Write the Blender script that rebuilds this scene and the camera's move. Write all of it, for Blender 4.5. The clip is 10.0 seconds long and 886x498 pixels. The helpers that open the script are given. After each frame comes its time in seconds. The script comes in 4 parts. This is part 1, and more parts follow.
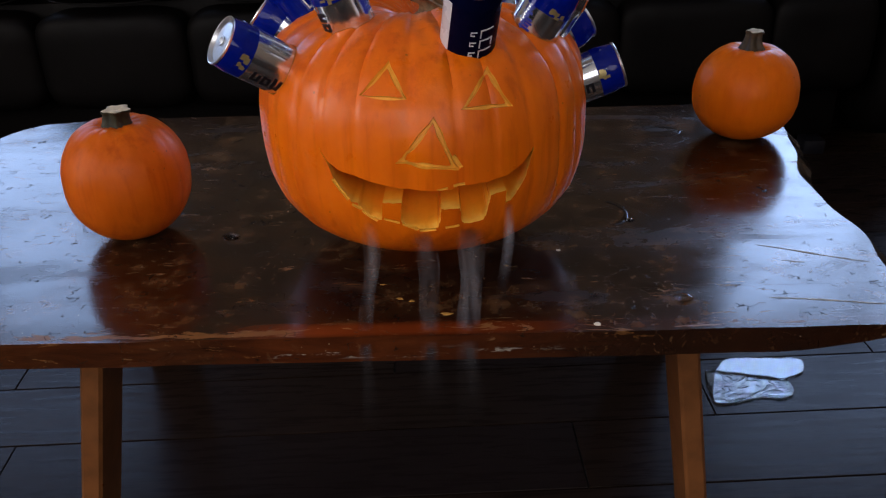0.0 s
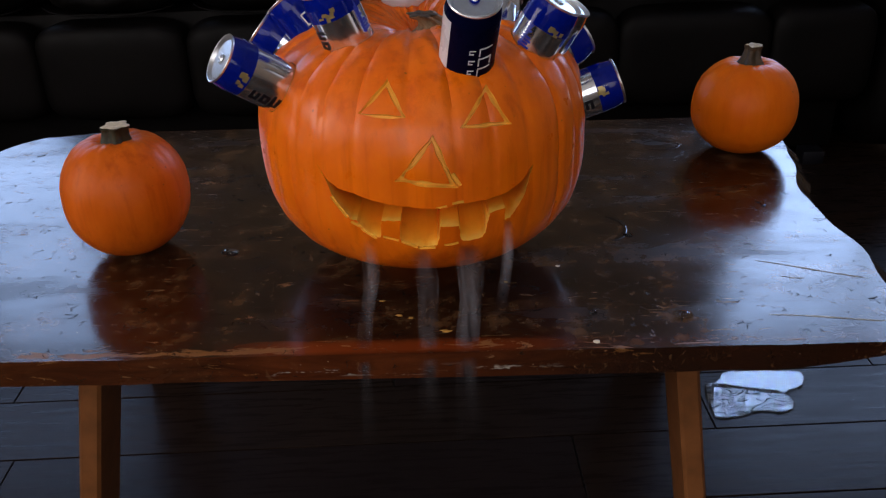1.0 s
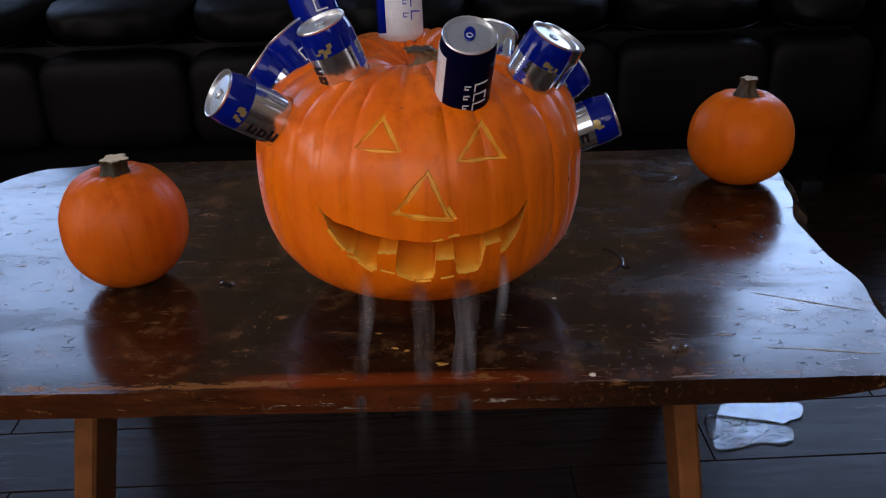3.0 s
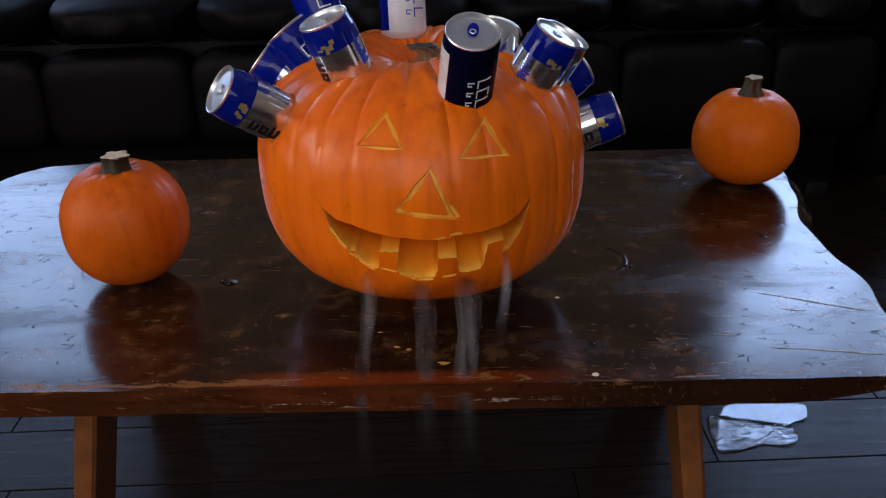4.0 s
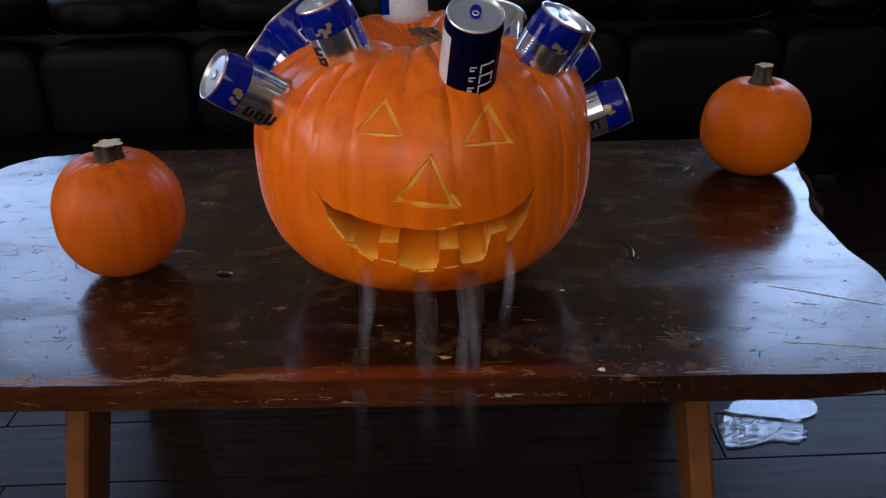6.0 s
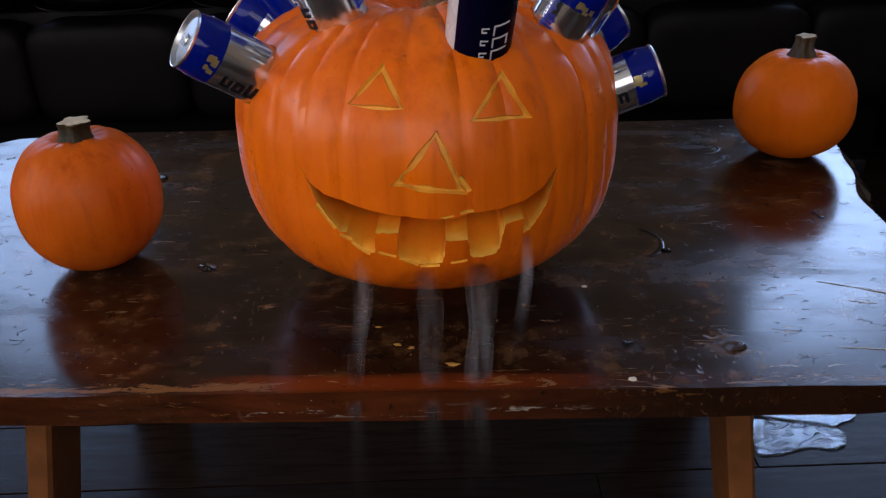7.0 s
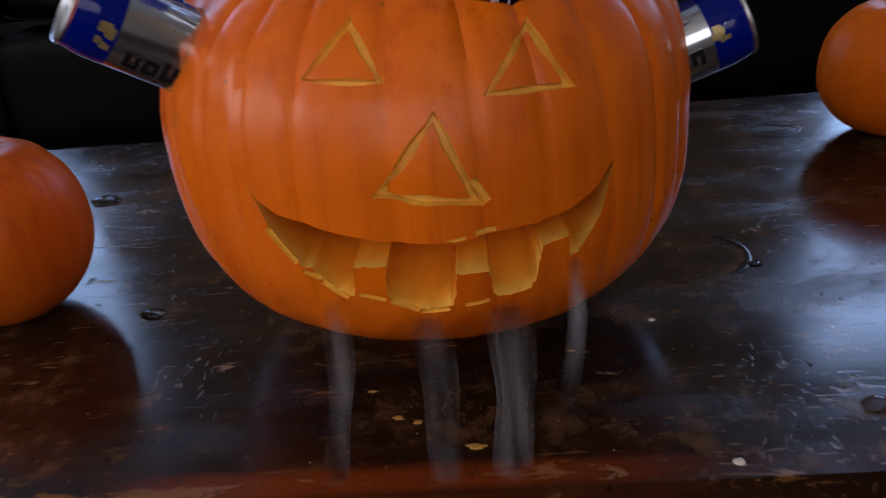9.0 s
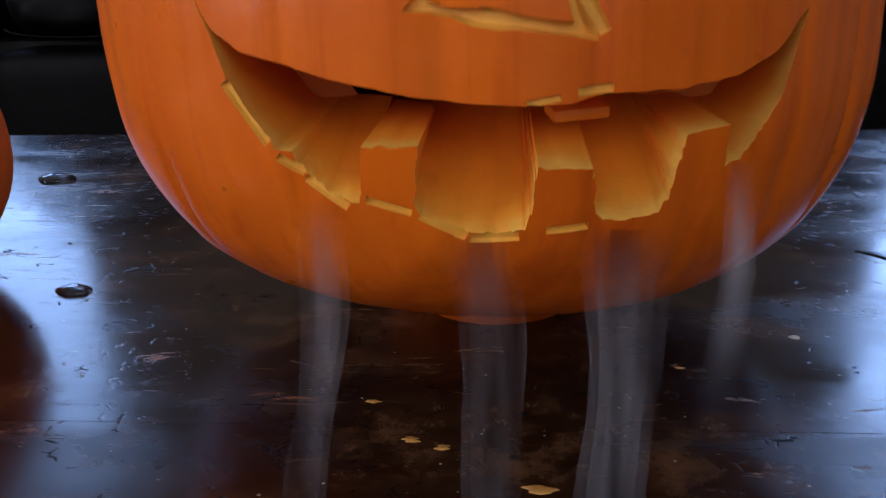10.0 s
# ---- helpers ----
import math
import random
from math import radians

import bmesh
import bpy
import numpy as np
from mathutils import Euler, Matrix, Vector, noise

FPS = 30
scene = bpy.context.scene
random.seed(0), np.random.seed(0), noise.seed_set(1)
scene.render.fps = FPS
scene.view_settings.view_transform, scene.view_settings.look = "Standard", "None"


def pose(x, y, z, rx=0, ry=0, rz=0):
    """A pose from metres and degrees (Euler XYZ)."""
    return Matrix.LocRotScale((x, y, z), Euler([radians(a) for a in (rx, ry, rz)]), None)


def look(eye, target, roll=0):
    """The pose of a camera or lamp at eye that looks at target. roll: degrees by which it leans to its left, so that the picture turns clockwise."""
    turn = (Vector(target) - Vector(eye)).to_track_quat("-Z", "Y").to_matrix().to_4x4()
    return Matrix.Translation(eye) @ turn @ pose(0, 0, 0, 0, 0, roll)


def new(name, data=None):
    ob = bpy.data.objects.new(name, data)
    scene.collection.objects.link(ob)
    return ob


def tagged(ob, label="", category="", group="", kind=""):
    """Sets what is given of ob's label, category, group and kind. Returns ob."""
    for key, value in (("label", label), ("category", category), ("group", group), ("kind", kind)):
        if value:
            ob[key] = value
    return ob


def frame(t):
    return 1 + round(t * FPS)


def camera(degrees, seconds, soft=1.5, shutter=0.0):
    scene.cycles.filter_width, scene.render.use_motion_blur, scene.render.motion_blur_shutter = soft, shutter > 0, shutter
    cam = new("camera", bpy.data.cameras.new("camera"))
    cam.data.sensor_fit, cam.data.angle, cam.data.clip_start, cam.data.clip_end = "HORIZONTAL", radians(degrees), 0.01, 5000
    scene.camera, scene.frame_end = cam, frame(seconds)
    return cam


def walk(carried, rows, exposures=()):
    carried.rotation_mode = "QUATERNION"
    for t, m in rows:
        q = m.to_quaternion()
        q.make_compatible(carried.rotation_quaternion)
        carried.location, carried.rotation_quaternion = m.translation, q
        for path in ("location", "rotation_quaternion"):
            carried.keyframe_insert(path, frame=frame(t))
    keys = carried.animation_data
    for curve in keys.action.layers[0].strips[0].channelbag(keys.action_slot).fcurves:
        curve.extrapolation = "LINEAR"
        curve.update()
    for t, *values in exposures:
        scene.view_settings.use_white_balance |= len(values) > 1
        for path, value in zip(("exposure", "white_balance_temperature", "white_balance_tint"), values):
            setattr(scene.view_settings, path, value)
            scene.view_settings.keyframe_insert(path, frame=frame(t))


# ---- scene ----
cam = camera(53.1, 10.0, 1.2, 0.5)
PATH = [
    (0, (0.034, -0.036, 0.975), (0.014, 1.73, 0.037), -1.7),
    (0.5, (0.032, -0.033, 0.979), (0.014, 1.734, 0.043), -1.4),
    (1, (0.035, -0.03, 0.985), (0.016, 1.743, 0.06), -1.7),
    (1.5, (0.036, -0.028, 0.989), (0.018, 1.755, 0.083), -1.8),
    (2, (0.038, -0.029, 0.993), (0.02, 1.763, 0.105), -1.8),
    (2.5, (0.041, -0.031, 0.993), (0.022, 1.768, 0.119), -1.8),
    (4, (0.042, -0.025, 0.986), (0.014, 1.777, 0.118), -1.6),
    (4.5, (0.042, -0.024, 0.985), (0.012, 1.776, 0.113), -1.7),
    (5, (0.043, -0.024, 0.983), (0.011, 1.775, 0.11), -1.6),
    (5.5, (0.046, -0.024, 0.982), (0.01, 1.774, 0.106), -1.6),
    (6.8, (0.041, 0.090, 0.929), (-0.005, 1.876, 0.034), -1.9),
    (7, (0.043, 0.11, 0.92), (-0.013, 1.893, 0.016), -1.9),
    (7.5, (0.04, 0.142, 0.9), (-0.034, 1.92, -0.012), -1.8),
    (8, (0.041, 0.173, 0.88), (-0.037, 1.957, -0.021), -2.5),
    (8.5, (0.049, 0.211, 0.868), (-0.05, 2.0, -0.021), -3.6),
    (9, (0.048, 0.337, 0.826), (-0.07, 2.124, -0.064), -5.5),
    (9.5, (0.017, 0.449, 0.73), (-0.101, 2.265, -0.099), -4.3),
    (10, (0.012, 0.502, 0.653), (-0.121, 2.386, -0.005), -1.2),
]
EXPOSURES = [(0, -0.12, 6500, 16), (8.4, -0.18, 6350, 16), (9.0, -0.42, 6250, 17), (9.6, -0.33, 5900, 17), (10.0, -0.15, 5650, 17)]
walk(cam, [(t, look(eye, target, roll)) for t, eye, target, roll in PATH], EXPOSURES)

# ---- light ----
world = bpy.data.worlds.new("sky")
scene.world = world
world.use_nodes = True
wn = world.node_tree
sky = wn.nodes.new("ShaderNodeTexSky")
sky.sky_type, sky.sun_disc, sky.sun_elevation, sky.sun_rotation = "NISHITA", False, radians(38), radians(150)
wn.links.new(sky.outputs["Color"], wn.nodes["Background"].inputs["Color"])
wn.nodes["Background"].inputs["Strength"].default_value = 0.08


def window_light(eye, target, width, height, watts, colour):
    """Daylight that comes in through a window's opening."""
    data = bpy.data.lights.new("window_light", "AREA")
    data.shape, data.size, data.size_y, data.energy, data.color = "RECTANGLE", width, height, watts, colour
    lamp = new("window_light", data)
    lamp.matrix_world = look(eye, target)
    return lamp


WALL_Y, WALL_X, BACK_Y, CEIL = 3.35, 2.95, -1.5, 2.55
# (centre, width, sill, head) of the two windows behind the sofa, an unseen one added behind the camera as fill and the
# one to the west
WIN_L, WIN_R, WIN_B = (-2.11, 1.40, 0.98, 2.25), (1.87, 1.32, 0.98, 2.25), (-0.2, 3.6, 1.1, 2.42)
WIN_W = (-0.35, 1.9, 0.85, 2.35)
DAY = (0.42, 0.62, 1.0)
for (c, w, s, h), watts in ((WIN_L, 31), (WIN_R, 51)):
    window_light((c, WALL_Y + 0.16, (s + h) / 2), (c, 0, (s + h) / 2), w, h - s, watts, DAY)
# fill for the fronts, from a south window that is added out of view
c, w, s, h = WIN_B
window_light((c, BACK_Y - 0.16, (s + h) / 2), (c, 0, (s + h) / 2), w, h - s, 28, (1.0, 0.95, 0.88))
c, w, s, h = WIN_W
window_light((-WALL_X - 0.16, c, (s + h) / 2), (0, c, (s + h) / 2), w, h - s, 55, (1.0, 0.95, 0.88))


# ---- materials ----
class Nodes:
    """A node material under construction."""

    def __init__(self, name):
        self.mat = bpy.data.materials.new(name)
        self.mat.use_nodes = True
        self.tree = self.mat.node_tree
        self.bsdf = self.tree.nodes["Principled BSDF"]
        self.co = self.add("ShaderNodeTexCoord").outputs["Object"]

    def add(self, kind, **ins):
        n = self.tree.nodes.new(kind)
        for k, v in ins.items():
            self.put(n.inputs[k.replace("_", " ")], v)
        return n

    def put(self, socket, v):
        if isinstance(v, bpy.types.NodeSocket):
            self.tree.links.new(v, socket)
        else:
            socket.default_value = v

    def set(self, **ins):
        for k, v in ins.items():
            self.put(self.bsdf.inputs[k.replace("_", " ")], v)
        return self

    def scaled(self, x, y, z, co=None, rot=(0, 0, 0)):
        m = self.add("ShaderNodeMapping", Vector=co or self.co, Scale=(x, y, z), Rotation=rot)
        return m.outputs[0]

    def noise(self, scale, detail=4, rough=0.55, co=None, distort=0.0):
        return self.add("ShaderNodeTexNoise", Vector=co or self.co, Scale=scale, Detail=detail, Roughness=rough, Distortion=distort).outputs["Fac"]

    def voronoi(self, scale, co=None, feature="F1"):
        n = self.add("ShaderNodeTexVoronoi", Vector=co or self.co, Scale=scale)
        n.feature = feature
        return n.outputs["Distance"]

    def ramp(self, fac, *stops):
        n = self.add("ShaderNodeValToRGB", Fac=fac)
        e = n.color_ramp.elements
        while len(e) < len(stops):
            e.new(0.5)
        for el, (p, c) in zip(e, stops):
            el.position = p
            el.color = (*c, 1) if isinstance(c, tuple) else (c, c, c, 1)
        return n.outputs[0]

    def mix(self, fac, a, b, blend="MIX"):
        n = self.tree.nodes.new("ShaderNodeMix")
        n.data_type, n.blend_type = "RGBA", blend
        self.put(n.inputs[0], fac)
        for i, v in ((6, a), (7, b)):
            self.put(n.inputs[i], (*v, 1) if isinstance(v, tuple) else v)
        return n.outputs[2]

    def math(self, op, a, b=0.0):
        n = self.tree.nodes.new("ShaderNodeMath")
        n.operation = op
        self.put(n.inputs[0], a)
        self.put(n.inputs[1], b)
        return n.outputs[0]

    def bump(self, height, strength=0.3, distance=0.002, normal=None):
        n = self.add("ShaderNodeBump", Height=height, Strength=strength, Distance=distance)
        if normal:
            self.put(n.inputs["Normal"], normal)
        self.put(self.bsdf.inputs["Normal"], n.outputs[0])
        return n.outputs[0]

    def xyz(self, co=None):
        return self.add("ShaderNodeSeparateXYZ", Vector=co or self.co).outputs


def simple(name, colour, rough=0.5, metal=0.0, vary=0.15, scale=60.0, bump=0.1, coat=0.0, spec=0.5):
    n = Nodes(name)
    f = n.noise(scale)
    dark = tuple(c * (1 - vary) for c in colour)
    light = tuple(min(1, c * (1 + vary)) for c in colour)
    n.set(Base_Color=n.ramp(f, (0.3, dark), (0.7, light)), Metallic=metal, Coat_Weight=coat, Coat_Roughness=0.08, Specular_IOR_Level=spec)
    n.set(Roughness=n.ramp(n.noise(scale * 0.35), (0.3, rough * 0.8), (0.7, min(1, rough * 1.2))))
    if bump:
        n.bump(f, bump, 0.001)
    return n.mat


def pumpkin_skin(name, deep, bright, blush, streaks=0.5, gloss=0.33, rough=0.25):
    n = Nodes(name)
    long = n.noise(16, 6, 0.65, n.scaled(1, 1, 0.25), 0.3)
    fine = n.noise(160, 3)
    col = n.ramp(long, (0.32, deep), (0.68, bright))
    col = n.mix(n.ramp(n.noise(5, 4, 0.6), (0.42, 0.0), (0.72, 0.65)), col, blush)
    # thin upright streaks, redder than the rest
    thin = n.ramp(n.noise(60, 4, 0.6, n.scaled(1, 1, 0.07)), (0.5, 0.0), (0.68, streaks))
    col = n.mix(thin, col, tuple(c * f for c, f in zip(deep, (0.72, 0.55, 0.6))))
    col = n.mix(n.ramp(n.noise(34, 5, 0.7), (0.5, 0.0), (0.75, 0.2)), col, tuple(c * f for c, f in zip(bright, (1.05, 1.25, 1.5))))
    specks = n.ramp(n.voronoi(62), (0.06, 1.0), (0.11, 0.0))
    some = n.ramp(n.noise(11), (0.5, 0.0), (0.56, 1.0))
    col = n.mix(n.math("MULTIPLY", n.math("MULTIPLY", specks, some), 0.5), col, (0.10, 0.04, 0.015))
    n.set(Base_Color=col, Roughness=n.ramp(n.noise(26, 5, 0.6), (0.3, rough), (0.7, rough + 0.2)), Subsurface_Weight=0.08, Subsurface_Radius=(0.012, 0.004, 0.001), Subsurface_Scale=0.3, Specular_IOR_Level=gloss)
    n.bump(n.mix(0.55, fine, n.noise(48, 5, 0.65)), 0.24, 0.0018)
    return n.mat


def pumpkin_flesh():
    """Cut flesh: pale next to the rind, deeper orange further in, with knife marks."""
    n = Nodes("pumpkin_flesh")
    r = n.add("ShaderNodeVectorMath", Vector=n.scaled(1 / 0.1947, 1 / 0.2184, 1 / 0.5))
    r.operation = "LENGTH"
    f = n.math("ADD", r.outputs["Value"], n.math("MULTIPLY", n.math("SUBTRACT", n.noise(60, 4), 0.5), 0.09))
    col = n.ramp(f, (0.72, (0.86, 0.24, 0.006)), (0.86, (0.94, 0.32, 0.010)), (0.93, (0.96, 0.40, 0.026)), (0.97, (0.97, 0.54, 0.08)))
    col = n.mix(n.ramp(n.noise(110, 3), (0.5, 0.0), (0.75, 0.3)), col, (0.70, 0.22, 0.014))
    n.set(Base_Color=col, Roughness=0.48, Subsurface_Weight=0.12, Subsurface_Radius=(0.012, 0.005, 0.001), Subsurface_Scale=0.4)
    n.bump(n.mix(0.5, n.noise(45, 4, 0.6, n.scaled(1, 0.3, 1)), n.noise(180, 3)), 0.35, 0.002)
    return n.mat


def table_wood():
    n = Nodes("dark_varnished_pine")
    x, y, z = n.xyz()
    grain = n.noise(9, 6, 0.65, n.scaled(1.2, 11, 6), 0.8)
    blot = n.noise(7, 8, 0.7)
    col = n.ramp(grain, (0.3, (0.006, 0.0025, 0.0013)), (0.55, (0.020, 0.0085, 0.0035)), (0.8, (0.050, 0.023, 0.010)))
    col = n.mix(n.ramp(blot, (0.42, 0.0), (0.62, 0.9)), col, (0.026, 0.0115, 0.005))
    col = n.mix(n.ramp(n.noise(22, 7, 0.72), (0.50, 0.0), (0.64, 0.8)), col, (0.115, 0.056, 0.024))
    col = n.mix(n.ramp(n.noise(7, 4, 0.6, n.scaled(1, 1, 1, rot=(0, 0, 1))), (0.48, 0.0), (0.6, 0.9)), col, (0.010, 0.0045, 0.003))
    # knots
    for kx, ky, size in ((0.235, 0.283, 0.034), (0.242, 0.135, 0.046), (-0.235, 0.133, 0.034), (-0.204, 0.205, 0.030), (-0.5, 0.46, 0.03), (0.384, 0.59, 0.032)):
        d = n.add("ShaderNodeVectorMath", Vector=n.scaled(1, 1.6, 0.2))
        d.operation = "DISTANCE"
        d.inputs[1].default_value = (kx, ky * 1.6, 0.09)
        r = n.math("DIVIDE", d.outputs["Value"], size)
        r = n.math("ADD", r, n.math("MULTIPLY", n.noise(40), 0.5))
        col = n.mix(n.ramp(r, (0.55, 0.85), (0.85, 0.25), (0.98, 0.75), (1.0, 0.0)), col, (0.008, 0.004, 0.003))
    # red stain along the middle of the rounded front edge
    along = n.math("DIVIDE", n.math("ADD", x, 0.7), 1.3)
    front = n.ramp(n.math("ADD", y, n.math("MULTIPLY", n.noise(12, 3), 0.012)), (0.006, 1.0), (0.026, 0.9), (0.036, 0.0))
    red = n.ramp(along, (0.36, 0.0), (0.42, 0.9), (0.58, 0.9), (0.68, 0.15))
    col = n.mix(n.math("MULTIPLY", front, red), col, (0.20, 0.036, 0.008))
    # front face: red-brown, its right half darkened, shade put into the colour
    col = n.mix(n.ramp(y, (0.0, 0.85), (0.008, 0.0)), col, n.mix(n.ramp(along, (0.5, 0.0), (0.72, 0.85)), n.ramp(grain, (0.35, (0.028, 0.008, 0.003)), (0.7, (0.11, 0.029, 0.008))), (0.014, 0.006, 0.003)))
    # worn patches: pale bare wood, long and thin, along the front rim
    worn = n.noise(24, 6, 0.72, n.scaled(0.5, 2.0, 2.0), 0.6)
    edge = n.ramp(y, (0.002, 0.05), (0.007, 0.24), (0.016, 0.17), (0.028, 0.0))
    some = n.ramp(along, (0.0, 0.0), (0.16, 0.1), (0.22, 0.9), (0.38, 1.0), (0.45, 0.1), (0.7, 0.35), (0.95, 0.42))
    mask = n.ramp(n.math("ADD", worn, n.math("MULTIPLY", edge, some)), (0.645, 0.0), (0.70, 0.9))
    col = n.mix(mask, col, (0.25, 0.105, 0.026))
    # white scuffs on the lower front edge
    scuff = n.math("MULTIPLY", n.ramp(n.noise(30, 5, 0.7, n.scaled(0.5, 1, 2.5)), (0.55, 0.0), (0.6, 0.8)), n.ramp(along, (0.40, 0.0), (0.44, 1.0), (0.62, 1.0), (0.66, 0.0)))
    scuff = n.math("MULTIPLY", scuff, n.ramp(z, (0.422, 0.0), (0.425, 1.0), (0.431, 1.0), (0.434, 0.0)))
    scuff = n.math("MULTIPLY", scuff, n.ramp(y, (0.004, 1.0), (0.006, 0.0)))
    col = n.mix(scuff, col, (0.55, 0.5, 0.42))
    # scratches and pale specks over the top
    s1 = n.ramp(n.noise(34, 3, 0.6, n.scaled(0.5, 2.6, 1, rot=(0, 0, 0.5)), 1.5), (0.66, 0.0), (0.71, 1.0))
    s2 = n.ramp(n.noise(34, 3, 0.6, n.scaled(0.4, 3.2, 1, rot=(0, 0, -0.35)), 1.5), (0.67, 0.0), (0.72, 1.0))
    sc = n.math("MULTIPLY", n.math("MAXIMUM", s1, s2), n.ramp(n.noise(6, 3), (0.42, 0.1), (0.6, 1.0)))
    s3 = n.ramp(n.noise(95, 4, 0.7, n.scaled(1.2, 0.8, 1, rot=(0, 0, 0.9)), 0.8), (0.6, 0.0), (0.68, 1.0))
    sc = n.math("MAXIMUM", sc, n.math("MULTIPLY", s3, n.ramp(n.noise(5, 4, 0.6, n.scaled(1, 1, 1, rot=(0, 0, 2))), (0.5, 0.0), (0.64, 0.7))))
    col = n.mix(n.math("MULTIPLY", sc, 0.7), col, (0.26, 0.14, 0.06))
    speck = n.math("MULTIPLY", n.ramp(n.voronoi(120), (0.06, 1.0), (0.1, 0.0)), n.ramp(n.noise(40, 2), (0.56, 0.0), (0.6, 0.8)))
    col = n.mix(speck, col, (0.4, 0.33, 0.24))
    # short dark ticks where the varnish has crackled
    crack = n.ramp(n.voronoi(105, n.add("ShaderNodeVectorMath", Vector=n.scaled(0.7, 1.3, 1)).outputs[0], "DISTANCE_TO_EDGE"), (0.02, 1.0), (0.042, 0.0))
    crack = n.math("MULTIPLY", crack, n.ramp(n.noise(55, 3, 0.6), (0.585, 0.0), (0.63, 0.9)))
    col = n.mix(crack, col, (0.006, 0.004, 0.003))
    rough = n.ramp(n.noise(7, 6, 0.68, n.scaled(0.7, 1.6, 1), 0.6), (0.32, 0.11), (0.5, 0.19), (0.68, 0.35))
    rough = n.mix(crack, rough, (0.45, 0.45, 0.45))
    n.set(Base_Color=col, Roughness=n.mix(n.math("MAXIMUM", mask, n.math("MULTIPLY", sc, 0.3)), rough, (0.5, 0.5, 0.5)), Specular_IOR_Level=n.ramp(crack, (0.0, 0.5), (0.8, 0.06)))
    h = n.math("ADD", n.math("MULTIPLY", grain, 0.3), n.math("MULTIPLY", n.math("ADD", sc, crack), -0.8))
    n.bump(h, 0.14, 0.0012)
    return n.mat


def floor_wood():
    n = Nodes("grey_brown_floor_plank")
    info = n.add("ShaderNodeObjectInfo").outputs["Random"]
    grain = n.noise(7, 6, 0.65, n.scaled(1.0, 14, 4), 0.5)
    col = n.ramp(grain, (0.3, (0.008, 0.0045, 0.003)), (0.7, (0.026, 0.014, 0.009)))
    col = n.mix(n.math("MULTIPLY", info, 0.8), col, (0.012, 0.008, 0.008))
    hew = n.noise(42, 3, 0.5, n.scaled(1, 0.25, 1), 0.3)
    n.set(Base_Color=col, Roughness=n.ramp(grain, (0.3, 0.22), (0.7, 0.36)), Specular_IOR_Level=0.08)
    n.bump(n.mix(0.5, grain, hew), 0.22, 0.002)
    return n.mat


def leather():
    n = Nodes("black_brown_leather")
    cell = n.voronoi(380)
    col = n.ramp(n.noise(7, 5), (0.3, (0.0012, 0.0008, 0.0007)), (0.75, (0.0035, 0.0023, 0.002)))
    n.set(Base_Color=col, Roughness=n.ramp(n.noise(9, 4), (0.3, 0.48), (0.7, 0.68)), Specular_IOR_Level=0.13)
    n.bump(n.mix(0.75, n.mix(0.5, cell, n.noise(24, 5, 0.6)), n.noise(9, 3, 0.5, None, 1.2)), 0.4, 0.006)
    return n.mat


def fog():
    n = Nodes("cold_fog")
    out = n.tree.nodes["Material Output"]
    clear = n.add("ShaderNodeBsdfTransparent")
    white = n.add("ShaderNodeBsdfTranslucent", Color=(0.85, 0.87, 0.95, 1))
    lit = n.add("ShaderNodeBsdfDiffuse", Color=(0.85, 0.87, 0.95, 1))
    both = n.add("ShaderNodeMixShader", Fac=0.5)
    n.tree.links.new(white.outputs[0], both.inputs[1])
    n.tree.links.new(lit.outputs[0], both.inputs[2])
    gen = n.add("ShaderNodeTexCoord").outputs["Generated"]
    z = n.xyz(gen)[2]
    ends = n.ramp(z, (0.0, 0.0), (0.35, 0.12), (0.52, 0.5), (0.75, 1.0), (0.90, 0.6), (1.0, 0.0))
    puff = n.ramp(n.noise(16, 4, 0.6, n.scaled(4.5, 4.5, 0.35), 0.4), (0.38, 0.08), (0.66, 1.0))
    alpha = n.math("MULTIPLY", n.math("MULTIPLY", ends, puff), 0.075)
    m = n.add("ShaderNodeMixShader", Fac=alpha)
    n.tree.links.new(clear.outputs[0], m.inputs[1])
    n.tree.links.new(both.outputs[0], m.inputs[2])
    n.tree.links.new(m.outputs[0], out.inputs["Surface"])
    return n.mat


def clear_water(name="water", ripple=0.0):
    n = Nodes(name)
    if ripple:
        x, y, z = n.xyz()
        bands = n.math("FRACT", n.math("MULTIPLY", n.noise(18, 1, 0.4, n.scaled(0.8, 1.3, 1), 0.9), 9.0))
        lines = n.ramp(bands, (0.0, 0.0), (0.16, 1.0), (0.7, 1.0), (0.86, 0.0))
        low = n.ramp(n.math("ADD", y, n.math("MULTIPLY", x, 0.25)), (0.004, 1.0), (0.016, 0.0))
        n.bump(n.math("MULTIPLY", lines, low), ripple, 0.003)
    n.set(Base_Color=(0.9, 0.95, 1, 1), Roughness=0.02, IOR=1.33, Transmission_Weight=1.0)
    return n.mat


SKIN = pumpkin_skin("pumpkin_skin", (0.77, 0.124, 0.001), (0.94, 0.185, 0.001), (0.85, 0.154, 0.003))
SKIN_SMALL = pumpkin_skin("small_pumpkin_skin", (0.58, 0.097, 0.002), (0.74, 0.140, 0.003), (0.60, 0.108, 0.005), 0.5, 0.2, 0.34)
FLESH = pumpkin_flesh()
PALE = simple("pale_flesh", (0.95, 0.43, 0.045), 0.5, vary=0.18, scale=90, bump=0.5)
INSIDE = simple("pumpkin_inside", (0.80, 0.26, 0.018), 0.55, vary=0.3, scale=55, bump=0.5)
SKIN_PLAIN = pumpkin_skin("plain_pumpkin_skin", (0.84, 0.150, 0.002), (0.95, 0.190, 0.003), (0.87, 0.160, 0.004), 0.2, 0.18, 0.3)
